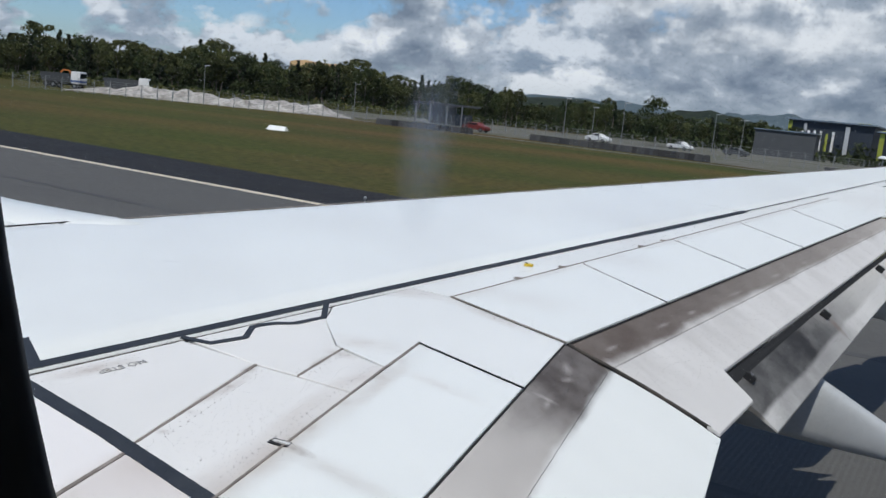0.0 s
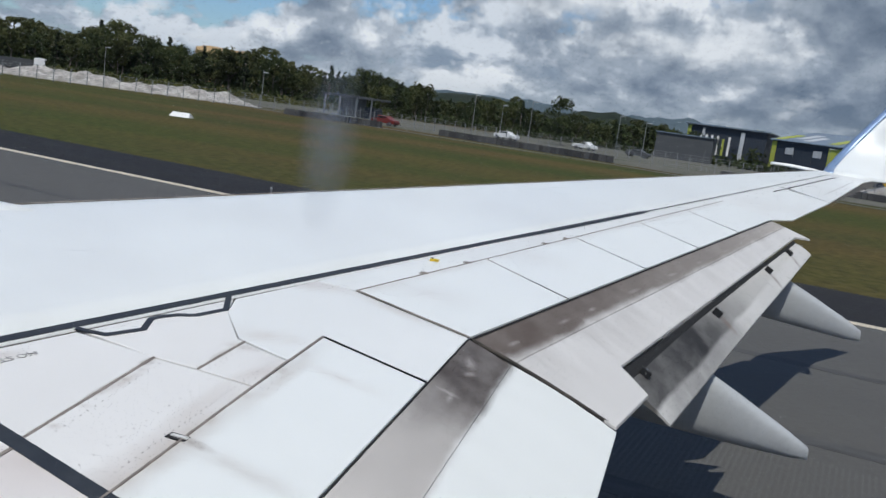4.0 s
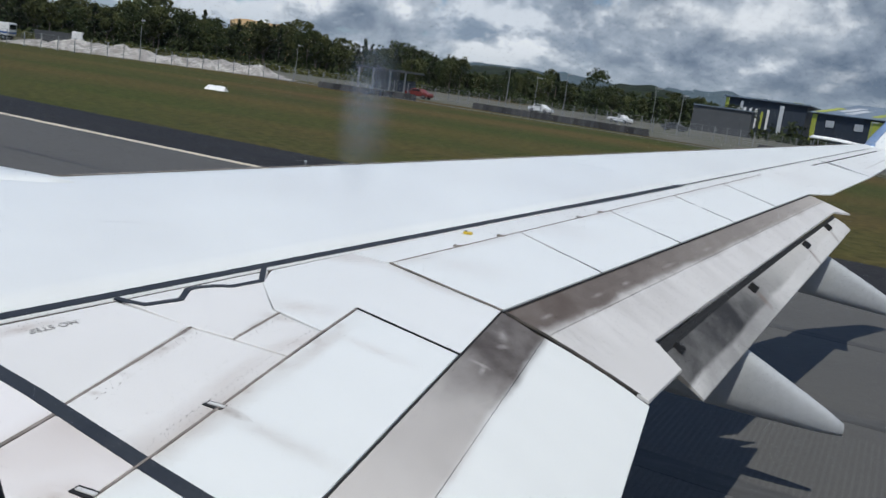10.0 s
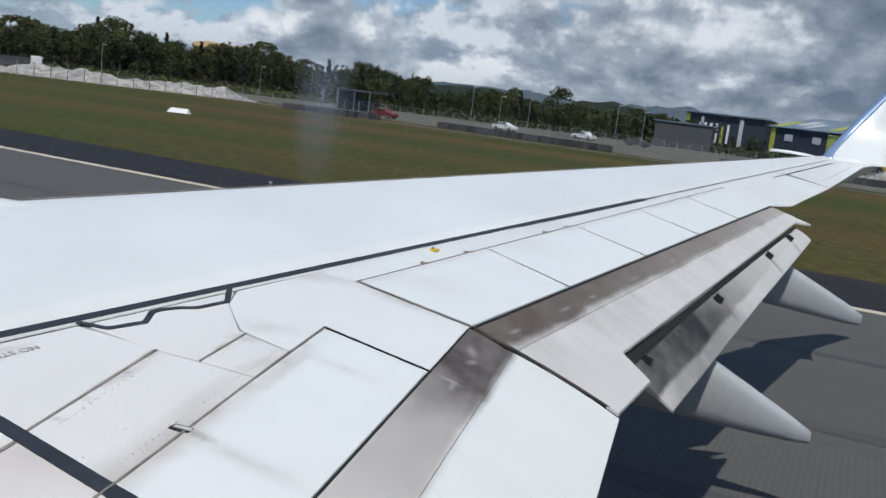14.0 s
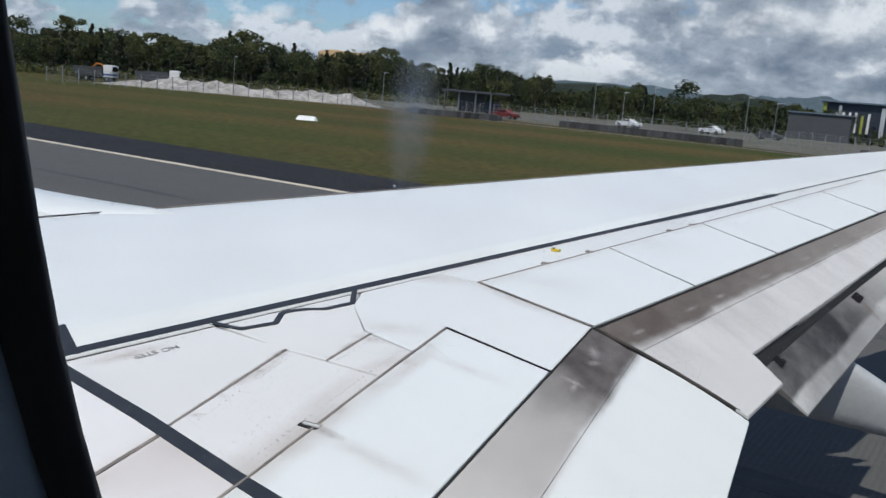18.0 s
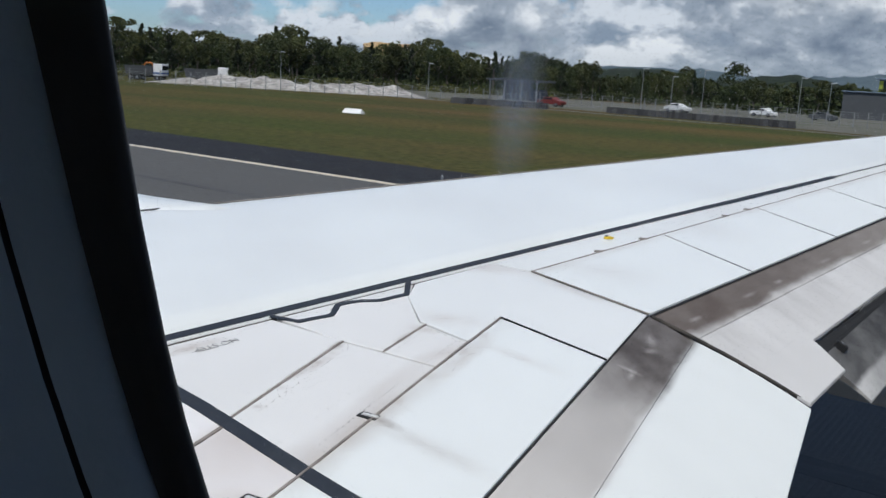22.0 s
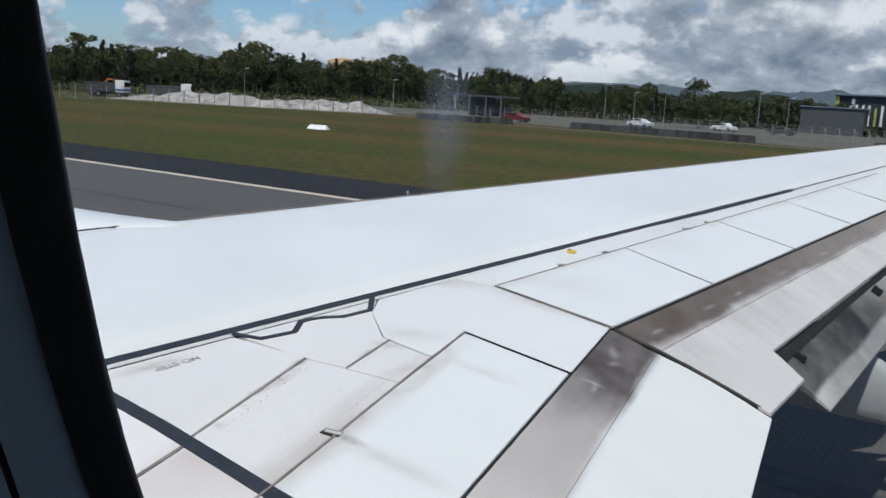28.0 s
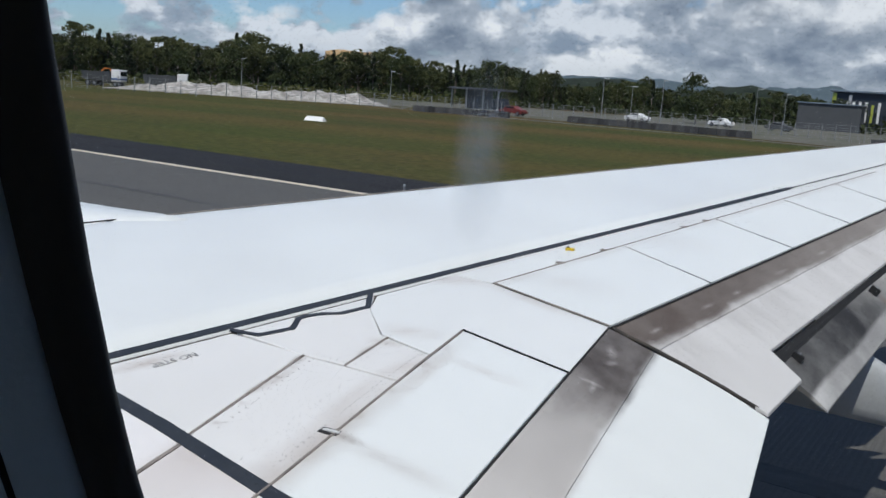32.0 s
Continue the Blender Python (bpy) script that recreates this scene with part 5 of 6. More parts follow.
def gable_marker(place, turn):
    m = thing("runway_marker", place, "white gable-shaped runway marker lying on the grass", "runway marker", "white markers in the grass", turn)
    for sgn, nm in ((-1, "near_board"), (1, "far_board")):
        bm = bmesh.new()
        prism(bm, [(-1.55, sgn * 0.75, 0), (1.55, sgn * 0.75, 0), (1.55, sgn * 0.72, 0.02), (-1.55, sgn * 0.72, 0.02)],
              [(-1.35, sgn * 0.02, 0.62), (1.35, sgn * 0.02, 0.62), (1.35, 0, 0.65), (-1.35, 0, 0.65)])
        part(nm, bm, MARKWHITE, m)
    for sx in (-1, 1):
        bm = bmesh.new()
        prism(bm, [(sx * 1.5, -0.7, 0), (sx * 1.5, 0.7, 0), (sx * 1.47, 0.7, 0), (sx * 1.47, -0.7, 0)],
              [(sx * 1.34, -0.03, 0.6), (sx * 1.34, 0.03, 0.6), (sx * 1.31, 0.03, 0.6), (sx * 1.31, -0.03, 0.6)])
        part("end_board", bm, MARKWHITE, m)
    return m


mk = gable_marker((-44.7, 69.7, -0.05), HEAD + 0.25)
mk.scale = (0.62, 0.62, 0.62)
for k in (1, 2, 3):
    p = Vector((-44.7, 69.7, -0.05)) - GX * 62 * k
    copy_thing(mk, Matrix.Translation(p) @ Matrix.Rotation(HEAD + 0.25, 4, 'Z'))


# ---- trees ----
def leaf_cloud(clumps, leaves, size, rng):
    """Leaf sprays scattered through rounded clumps: (centre, radii)."""
    verts, faces = [], []
    for c, r in clumps:
        for _ in range(leaves):
            u = rng.normal(size=3)
            u /= np.linalg.norm(u)
            p = np.array(c) + u * np.array(r) * rng.uniform(0.55, 1.05)
            t = rng.normal(size=3)
            t -= u * t.dot(u) * 0.5
            t /= np.linalg.norm(t)
            b = np.cross(t, rng.normal(size=3))
            b /= np.linalg.norm(b)
            s = size * rng.uniform(0.6, 1.3)
            i = len(verts)
            verts += [p - t * s, p + b * s * 0.45, p + t * s, p - b * s * 0.45]
            faces.append((i, i + 1, i + 2, i + 3))
    return verts, faces


def make_tree(kind, height, rng, place):
    names = {"round": "broad dark green tree with a dense rounded crown", "gum": "tall grey-green gum tree with an open crown", "pine": "dark narrow pine tree"}
    t = thing("tree", place, names[kind], "tree", "trees along the airfield edge")
    bm = bmesh.new()
    rings = []
    lean = rng.uniform(-0.3, 0.3, 2)
    th = height * (0.55 if kind != "pine" else 0.9)
    for k in range(7):
        f = k / 6
        r = 0.03 * height * (1 - 0.8 * f) * (1.5 if k == 0 else 1) * 0.6
        rings.append([(lean[0] * f * f + r * math.cos(a), lean[1] * f * f + r * math.sin(a), th * f - 0.1) for a in [2 * math.pi * j / 8 for j in range(8)]])
    loft(rings, bm=bm)
    for k in range(6):
        a = rng.uniform(0, 6.28)
        z0 = th * rng.uniform(0.45, 0.95)
        base = Vector((lean[0] * 0.5, lean[1] * 0.5, z0))
        tip = base + Vector((math.cos(a), math.sin(a), 0.9)) * height * 0.2
        rr = [[base.lerp(tip, f) + Vector((math.cos(b), math.sin(b), 0)) * height * 0.008 * (1 - 0.7 * f) for b in (0, 1.57, 3.14, 4.71)] for f in (0, 0.5, 1)]
        loft(rr, bm=bm)
    part("trunk", bm, BARK, t)
    clumps = []
    if kind == "round":
        for _ in range(24):
            a, q = rng.uniform(0, 6.28), math.sqrt(rng.uniform(0, 1))
            z = rng.uniform(0.28, 0.93)
            w = 0.42 * height * math.sqrt(max(0.05, 1 - ((z - 0.55) / 0.45) ** 2))
            clumps.append(((q * w * math.cos(a), q * w * math.sin(a), z * height), np.array((0.13, 0.13, 0.10)) * height * rng.uniform(0.8, 1.25)))
    elif kind == "gum":
        for _ in range(20):
            a, q = rng.uniform(0, 6.28), rng.uniform(0.1, 1)
            z = rng.uniform(0.38, 0.97)
            w = 0.26 * height * (1.1 - abs(z - 0.7))
            clumps.append(((q * w * math.cos(a), q * w * math.sin(a), z * height), np.array((0.10, 0.10, 0.07)) * height * rng.uniform(0.7, 1.3)))
    else:
        for k in range(22):
            z = 0.15 + 0.83 * k / 21
            a = rng.uniform(0, 6.28)
            w = 0.15 * height * (1.05 - z)
            clumps.append(((w * math.cos(a), w * math.sin(a), z * height), np.array((0.09, 0.09, 0.06)) * height * (1.25 - z)))
    v, f = leaf_cloud(clumps, 70 if kind != "round" else 80, height * 0.030, rng)
    me = bpy.data.meshes.new("crown")
    me.from_pydata([tuple(p) for p in v], [], f)
    me.materials.append(LEAF[{"round": 0, "gum": 2, "pine": 1}[kind]])
    crown = new("crown", me)
    crown.parent = t
    return t


rng = np.random.default_rng(7)
TREES = [make_tree(k, 10.0, rng, (-260 - 12 * i, 345, -0.05)) for i, k in enumerate(("round", "gum", "pine", "gum", "gum", "round", "pine"))]


def plant(i, x, y, h, z=-0.05):
    s = h / 10.0
    ob = copy_thing(TREES[i % len(TREES)], Matrix.Identity(4))
    ob.matrix_basis = Matrix.Translation((x, y, z)) @ Matrix.Rotation(rng.uniform(0, 6.28), 4, 'Z') @ Matrix.Diagonal((s * rng.uniform(0.9, 1.15), s * rng.uniform(0.9, 1.15), s, 1))
    return ob


def tree_top(b):
    return 9.1 + 1.3 * math.sin(b * 0.9) + 1.1 * math.sin(b * 2.3 + 1) + (1.6 if b > 33 else 0)


def tree_line(b):
    return 268 - max(0, 26 - b) * 3.2 + max(0, b - 57) * 5


def build_woods():
    b = 71.0
    while b > 12.5:
        for row in range(3):
            d = tree_line(b) + 15 * row + rng.uniform(-7, 7)
            h = (tree_top(b) + rng.uniform(-1.9, 1.9)) * (0.90 + 0.09 * row)
            if b < 27:
                h *= 0.76 if b > 20 else 0.68
            x, y = polar(b + rng.uniform(-0.45, 0.45), d)
            plant(int(rng.integers(0, 7)), x, y, h)
        b -= rng.uniform(0.50, 0.75)
    # the large round tree and a few in front of the wood
    plant(0, *polar(22.9, 199), 9.2)
    plant(3, *polar(21.7, 204), 6.6)
    plant(5, *polar(26.6, 224), 5.5)
    plant(3, *polar(31.3, 236), 7.0)
    # the wood's depth and its undergrowth, one leafy mass
    clumps = []
    b = 74.0
    while b > 9.0:
        k = 1.0 if b > 27 else 0.76 if b > 20 else 0.62
        for row in range(4):
            d = tree_line(b) + 20 + 11 * row + rng.uniform(-5, 5)
            top = (tree_top(b) * 0.86 + rng.uniform(-1.4, 1.2)) * (0.86 + 0.07 * row) * k
            x, y = polar(b + rng.uniform(-0.4, 0.4), d)
            z = top * 0.9
            while z > 0.8:
                r = rng.uniform(1.6, 2.6)
                clumps.append(((x + rng.uniform(-1.5, 1.5), y + rng.uniform(-1.5, 1.5), z), (r, r, r * 0.75)))
                z -= rng.uniform(1.9, 2.9)
        for _ in range(2):
            x, y = polar(b + rng.uniform(-0.4, 0.4), tree_line(b) - 8 + rng.uniform(-4, 6))
            r = rng.uniform(1.0, 1.9)
            clumps.append(((x, y, r * 0.5), (r * 1.2, r * 1.2, r)))
        b -= 0.42
    # pale olive scrub along the foot of the wood
    low = []
    b = 74.0
    while b > 30.0:
        for _ in range(3):
            x, y = polar(b + rng.uniform(-0.3, 0.3), tree_line(b) - 16 + rng.uniform(-5, 7))
            r = rng.uniform(0.6, 1.5)
            low.append(((x, y, r * 0.45), (r * 1.5, r * 1.5, r)))
        b -= 0.36
    v, f = leaf_cloud(low, 30, 0.42, rng)
    me = bpy.data.meshes.new("scrub")
    me.from_pydata([tuple(p) for p in v], [], f)
    me.materials.append(SCRUB)
    tagged(new("scrub", me), "low olive scrub along the foot of the wood", "scrub", kind="stuff")
    v, f = leaf_cloud(clumps, 34, 0.62, rng)
    me = bpy.data.meshes.new("woodland")
    me.from_pydata([tuple(p) for p in v], [], f)
    me.materials.append(WOODLEAF)
    tagged(new("woodland", me), "dense dark green wood and undergrowth behind the trees", "woodland", kind="stuff")


SCRUB = material("olive_scrub_leaves", (0.085, 0.088, 0.026), 0.8, alt=(0.060, 0.066, 0.022), scale=0.15, fine=2, speckle=0.3, island=0.3, spec=0.15)
WOODLEAF = material("wood_interior_leaves", (0.032, 0.043, 0.016), 0.8, alt=(0.052, 0.060, 0.024), scale=0.12, fine=2, speckle=0.4, island=0.35, spec=0.15)
build_woods()


def build_hills():
    def ridge(name, b0, b1, dist, depth, height, seed, mat, label):
        bm = bmesh.new()
        n, m = 90, 8
        grid = []
        for i in range(n + 1):
            b = b0 + (b1 - b0) * i / n
            row = []
            for j in range(m + 1):
                f = j / m
                x, y = around(b, dist + depth * f)
                env = math.sin(math.pi * i / n) ** 0.5
                z = height * env * math.sin(math.pi * min(1, f * 0.95 + 0.02)) * (0.55 + 0.7 * noise.noise(Vector((b * 0.16, seed, f * 0.6))) + 0.18 * noise.noise(Vector((b * 0.9, seed, f * 3))) + 0.06 * noise.noise(Vector((b * 5, seed, f * 9))))
                row.append(bm.verts.new((x, y, max(-1.0, z) if 0 < j < m else -2)))
            grid.append(row)
        for i in range(n):
            for j in range(m):
                bm.faces.new((grid[i][j], grid[i + 1][j], grid[i + 1][j + 1], grid[i][j + 1]))
        tagged(part(name, bm, mat, None, label, smooth=True), kind="structure", category="hill")
    ridge("hill_wooded", 75, -10, 620, 420, 31, 3.3, HILL, "low wooded hills behind the airfield")
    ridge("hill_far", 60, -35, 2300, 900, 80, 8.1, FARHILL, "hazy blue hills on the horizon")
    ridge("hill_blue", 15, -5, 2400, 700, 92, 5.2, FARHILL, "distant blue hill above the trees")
    # cleared ochre slope showing above the trees
    bm = bmesh.new()
    rings = []
    for i in range(9):
        f = i / 8
        b = 38.3 - 3.4 * f
        rings.append([(*polar(b, 330 + 25 * g), 10.9 + 3.6 * g + 0.5 * math.sin(f * 9) - 2.5 * abs(f - 0.5)) for g in (0, 0.5, 1)] + [(*polar(b, 356), -1.0), (*polar(b, 329), -1.0)])
    loft(rings, bm=bm)
    tagged(part("cleared_slope", bm, EARTH, None, "bare ochre earth slope above the trees"), kind="structure", category="hill")


build_hills()


# ---- hangar ----
def build_hangar():
    a, bnd = Vector(on_site(-36, 232)), Vector(on_site(62, 181))
    ux = (bnd - a).normalized()
    uy = Vector((-ux.y, ux.x, 0))
    turn = math.atan2(ux.y, ux.x)
    ln = (bnd - a).length
    h = thing("hangar", a + Vector((0, 0, -0.02)), "long navy hangar with lime and pale panels, striped roof", "hangar", turn=turn)
    eave, ridge_h, dep = 7.4, 10.8, 52.0
    bm = bmesh.new()
    for x0, x1, y0, y1 in ((0, ln, 0, 0.4), (0, ln, dep - 0.4, dep), (0, 0.4, 0.4, dep - 0.4), (ln - 0.4, ln, 0.4, dep - 0.4)):
        box_bm(x0, x1, y0, y1, 0, eave, bm=bm)
    wall = part("wall", bm, NAVY, h, "dark navy ribbed steel wall")
    x = 1.0
    ribs = None
    while x < ln - 1:
        bm = box_bm(0, 0.12, -0.08, 0.0, 0.1, eave - 0.1)
        if ribs is None:
            ribs = part("wall_rib", bm, NAVY, wall)
            ob = ribs
        else:
            bm.free()
            ob = new("wall_rib", ribs.data)
            ob.parent = wall
        ob.location = (x, 0, 0)
        x += 2.2
    for x0, w, mat, z1 in ((0.2, 1.1, LIME, eave - 0.2), (13.4, 2.8, LIME, eave - 0.4), (28.5, 5.2, PALE, eave - 0.5), (43.5, 1.2, LIME, eave - 0.3), (46.8, 1.2, LIME, eave - 0.3), (48.9, 2.5, PALE, eave - 0.3), (57.0, 1.6, LIME, eave - 0.3), (59.0, 2.2, PALE, eave - 0.3), (72, 4.5, PALE, eave - 0.4), (82, 1.6, LIME, eave - 0.3)):
        part("cladding_panel", box_bm(x0, x0 + w, -0.22, -0.09, 0.6, z1, 0.03), mat, h, "lime green cladding panel" if mat is LIME else "pale grey door panel")
    for x0 in (4.5, 11.0, 20.0, 37.5, 54.0, 66.0, 78.0, 88.0):
        win = part("window", box_bm(x0 - 0.95, x0 + 0.95, -0.16, -0.09, 4.5, 6.0, 0.02), PALE, h, "pale framed hangar window")
        part("pane", box_bm(x0 - 0.82, x0 - 0.05, -0.19, -0.165, 4.62, 5.88), WINWHITE, win)
        part("pane", box_bm(x0 + 0.05, x0 + 0.82, -0.19, -0.165, 4.62, 5.88), WINWHITE, win)
    # roof in sheets: blue-grey with pale and lime strips
    w = 3.0
    n = int(ln / w) + 1
    pick = random.Random(4)
    for k in range(n):
        x0, x1 = k * w - 0.4, k * w + w - 0.44
        for side in (0, 1):
            bm = bmesh.new()
            y0, y1 = (-0.7, dep / 2) if side == 0 else (dep + 0.7, dep / 2)
            prism(bm, [(x0, y0, eave - 0.05), (x1, y0, eave - 0.05), (x1, y1, ridge_h), (x0, y1, ridge_h)], [(x0, y0, eave + 0.15), (x1, y0, eave + 0.15), (x1, y1, ridge_h + 0.2), (x0, y1, ridge_h + 0.2)])
            sheet = part("roof_sheet", bm, ROOFBLUE, h)
            if pick.random() < 0.7 and side == 0:
                f0 = pick.uniform(0.0, 0.45)
                f1 = min(1.0, f0 + pick.uniform(0.35, 0.7))
                m = pick.choice((PALE, LIME, PALE, PALEYEL))
                bm = bmesh.new()
                P = lambda x, f, z: (x, y0 + (y1 - y0) * f, eave + 0.17 + (ridge_h - eave + 0.05) * f + z)
                prism(bm, [P(x0 + 0.5, f0, 0), P(x1 - 0.5, f0, 0), P(x1 - 0.5, f1, 0), P(x0 + 0.5, f1, 0)], [P(x0 + 0.5, f0, 0.05), P(x1 - 0.5, f0, 0.05), P(x1 - 0.5, f1, 0.05), P(x0 + 0.5, f1, 0.05)])
                part("roof_light", bm, m, sheet, "pale translucent roof strip")
    for sx in (0.0, ln):
        bm = bmesh.new()
        prism(bm, [(sx - 0.2, 0, eave), (sx - 0.2, dep / 2, ridge_h), (sx - 0.2, dep, eave)], [(sx + 0.2, 0, eave), (sx + 0.2, dep / 2, ridge_h), (sx + 0.2, dep, eave)])
        part("gable", bm, NAVY, h)
    # taller front block with white fins
    b = thing("terminal_block", on_site(-55.5, 235.5, -0.02), "navy flat-roofed hangar block with white vertical fins", "building", turn=radians(-8))
    part("wall", box_bm(0, 18.5, 0, 30, 0, 8.6, 0.05), NAVY, b)
    part("roof", box_bm(-0.6, 19.1, -0.8, 30.6, 8.62, 9.0, 0.05), ROOFBLUE, b, "pale blue-grey roof slab")
    part("cladding_panel", box_bm(0.1, 0.9, -0.25, -0.05, 0.5, 8.4), LIME, b)
    for k in range(7):
        part("fin", box_bm(1.8 + 1.35 * k, 2.3 + 1.35 * k, -0.5, -0.05, 2.0, 6.6 if k != 5 else 6.0, 0.03), LIME if k == 5 else MARKWHITE, b)
    part("fin", box_bm(12.6, 13.5, -0.45, -0.05, 0.8, 8.0, 0.03), PALE, b)
    part("fin", box_bm(3.6, 4.2, -0.4, -0.05, 5.9, 8.0, 0.03), PALE, b)
    part("roof_sheet", box_bm(15.2, 17.6, -0.85, 12, 9.005, 9.06), LIME, b)
    part("roof_sheet", box_bm(8.0, 10.4, -0.85, 12, 9.005, 9.06), MARKWHITE, b)
    # grey shed beside it
    s = thing("shed", on_site(-61.0, 208.0, -0.02), "dark grey steel shed beside the hangar", "shed", turn=radians(-3))
    part("wall", box_bm(0, 12, 0, 14, 0, 5.4, 0.05), SHEDGREY, s)
    part("roof", box_bm(-0.3, 12.3, -0.3, 14.3, 5.41, 5.62, 0.04), ROOFBLUE, s)
    part("roller_door", box_bm(6.8, 10.5, -0.1, -0.01, 0, 4.2, 0.02), SHEDGREY, s)


PALEYEL = material("pale_yellow_roof_light", (0.55, 0.56, 0.30), 0.5, alt=(0.48, 0.48, 0.25), scale=1)
build_hangar()


# ---- building site between grass and trees ----
def mound(place, lx, ly, hz, seed, mat, name, label, category, turn=0.0):
    bm = bmesh.new()
    bmesh.ops.create_grid(bm, x_segments=34, y_segments=14, size=1)
    for v in bm.verts:
        x, y = v.co.x, v.co.y
        e = max(0.0, 1 - abs(x) ** 3) * max(0.0, 1 - abs(y) ** 2.2)
        nz = 0.62 + 0.55 * noise.noise(Vector((x * lx * 0.22, y * ly * 0.3, seed))) + 0.3 * noise.noise(Vector((x * lx * 0.7, y * ly * 0.8, seed + 3))) + 0.12 * noise.noise(Vector((x * lx * 2, y * ly * 2, seed + 5)))
        v.co = Vector((x * lx + 0.4 * noise.noise(Vector((x * 9, y * 9, seed))), y * ly, max(0, e * hz * nz) - 0.05))
    ob = part(name, bm, mat, None, label)
    ob.matrix_world = Matrix.Translation(place) @ Matrix.Rotation(turn, 4, 'Z')
    return tagged(ob, category=category)


mound((*polar(47.0, 196), 0), 24, 4, 2.2, 1.0, TARP, "rubble_heap", "long pale heap of rubble and sheeting", "rubble heap", radians(20))
mound((*polar(42.9, 205), 0), 11, 3.5, 2.1, 4.0, TARP, "rubble_heap", "pale heap of rubble on the building site", "rubble heap", radians(15))
mound((*polar(13.6, 152), 0), 5, 2, 1.6, 6.0, TARP, "rubble_heap", "pale heap of broken concrete", "rubble heap", radians(-12))
mound((*polar(9.8, 140), 0), 8, 2.2, 2.0, 9.0, TARP, "rubble_heap", "white heap of broken concrete beside the digger", "rubble heap", radians(-20))
mound((*polar(1.5, 138), 0), 12, 2.0, 1.5, 11.0, TARP, "rubble_heap", "pale stockpile beside the red barriers", "rubble heap", radians(-25))


def white_canopy(place, turn):
    c = thing("canopy", place, "low curved white canopy in front of the hangar", "canopy", turn=turn)
    c.scale = (0.72, 0.8, 0.85)
    rings = []
    for k in range(13):
        f = k / 12
        z = 2.6 - 1.4 * f + 0.5 * math.sin(math.pi * f)
        rings.append([(16 * f, y, z + dz + 0.4 * math.sin(math.pi * (y / 6))) for y, dz in ((0, 0), (2, 0), (4, 0), (6, 0), (6, 0.25), (4, 0.25), (2, 0.25), (0, 0.25))])
    part("sheet", loft(rings), MARKWHITE, c, "", smooth=True)
    for x in (1.0, 8.0, 15.0):
        for y in (0.6, 5.4):
            f = x / 16
            part("post", box_bm(x - 0.1, x + 0.1, y - 0.1, y + 0.1, 0, 2.6 - 1.4 * f + 0.5 * math.sin(math.pi * f) + 0.2), STEEL, c)


white_canopy((*polar(13.3, 172), 0), radians(-14))


def digger(place, turn, mat, label):
    d = thing("excavator", place, label, "excavator", turn=turn)
    d.scale = (0.58, 0.58, 0.58)
    for y in (-1.15, 1.15):
        rings = []
        for dy in (-0.3, 0.3):
            ring = []
            for k in range(20):
                a = 2 * math.pi * k / 20
                ring.append(((1.5 if math.cos(a) > 0 else -1.5) + 0.45 * math.cos(a), y + dy, 0.45 + 0.45 * math.sin(a)))
            rings.append(ring)
        part("track", loft(rings), TYRE, d, "black crawler track")
    part("body", box_bm(-2.2, 1.0, -1.25, 1.25, 1.0, 2.0, 0.12), mat, d)
    cab = part("cab", box_bm(-0.1, 1.25, 0.1, 1.25, 2.0, 3.2, 0.1), mat, d)
    part("cab_window", box_bm(0.1, 1.28, 0.05, 1.28, 2.4, 3.0, 0.02), CARGLASS, cab)

    def arm(name, a, b, w0, w1):
        a, b = Vector(a), Vector(b)
        u = (b - a).normalized()
        v = Vector((0, 1, 0))
        w = u.cross(v)
        rings = []
        for t, s in ((0, w0), (0.5, (w0 + w1) * 0.6), (1, w1)):
            p = a.lerp(b, t)
            rings.append([p + v * 0.22 + w * s, p - v * 0.22 + w * s, p - v * 0.22 - w * s, p + v * 0.22 - w * s])
        return part(name, loft(rings), mat, d)
    arm("boom", (0.9, -0.4, 1.8), (3.4, -0.4, 5.2), 0.35, 0.25)
    arm("boom", (3.3, -0.4, 5.2), (5.4, -0.4, 5.0), 0.25, 0.22)
    stick = arm("stick", (5.3, -0.4, 5.1), (7.0, -0.4, 2.6), 0.25, 0.18)
    bm = bmesh.new()
    prism(bm, [(6.5, -0.9, 2.7), (7.2, -0.9, 2.8), (7.4, -0.9, 1.6), (6.7, -0.9, 1.5)], [(6.5, 0.1, 2.7), (7.2, 0.1, 2.8), (7.4, 0.1, 1.6), (6.7, 0.1, 1.5)])
    part("bucket", bm, STEEL, stick, "worn steel bucket")


digger((*polar(10.4, 141), 0), radians(205), DIGGER, "yellow excavator with its boom raised")
digger(on_site(-205, 160), radians(30), ORANGE, "orange excavator on the building site")


DARKRED = material("dark_red_car_paint", (0.16, 0.02, 0.015), 0.4, scale=2)


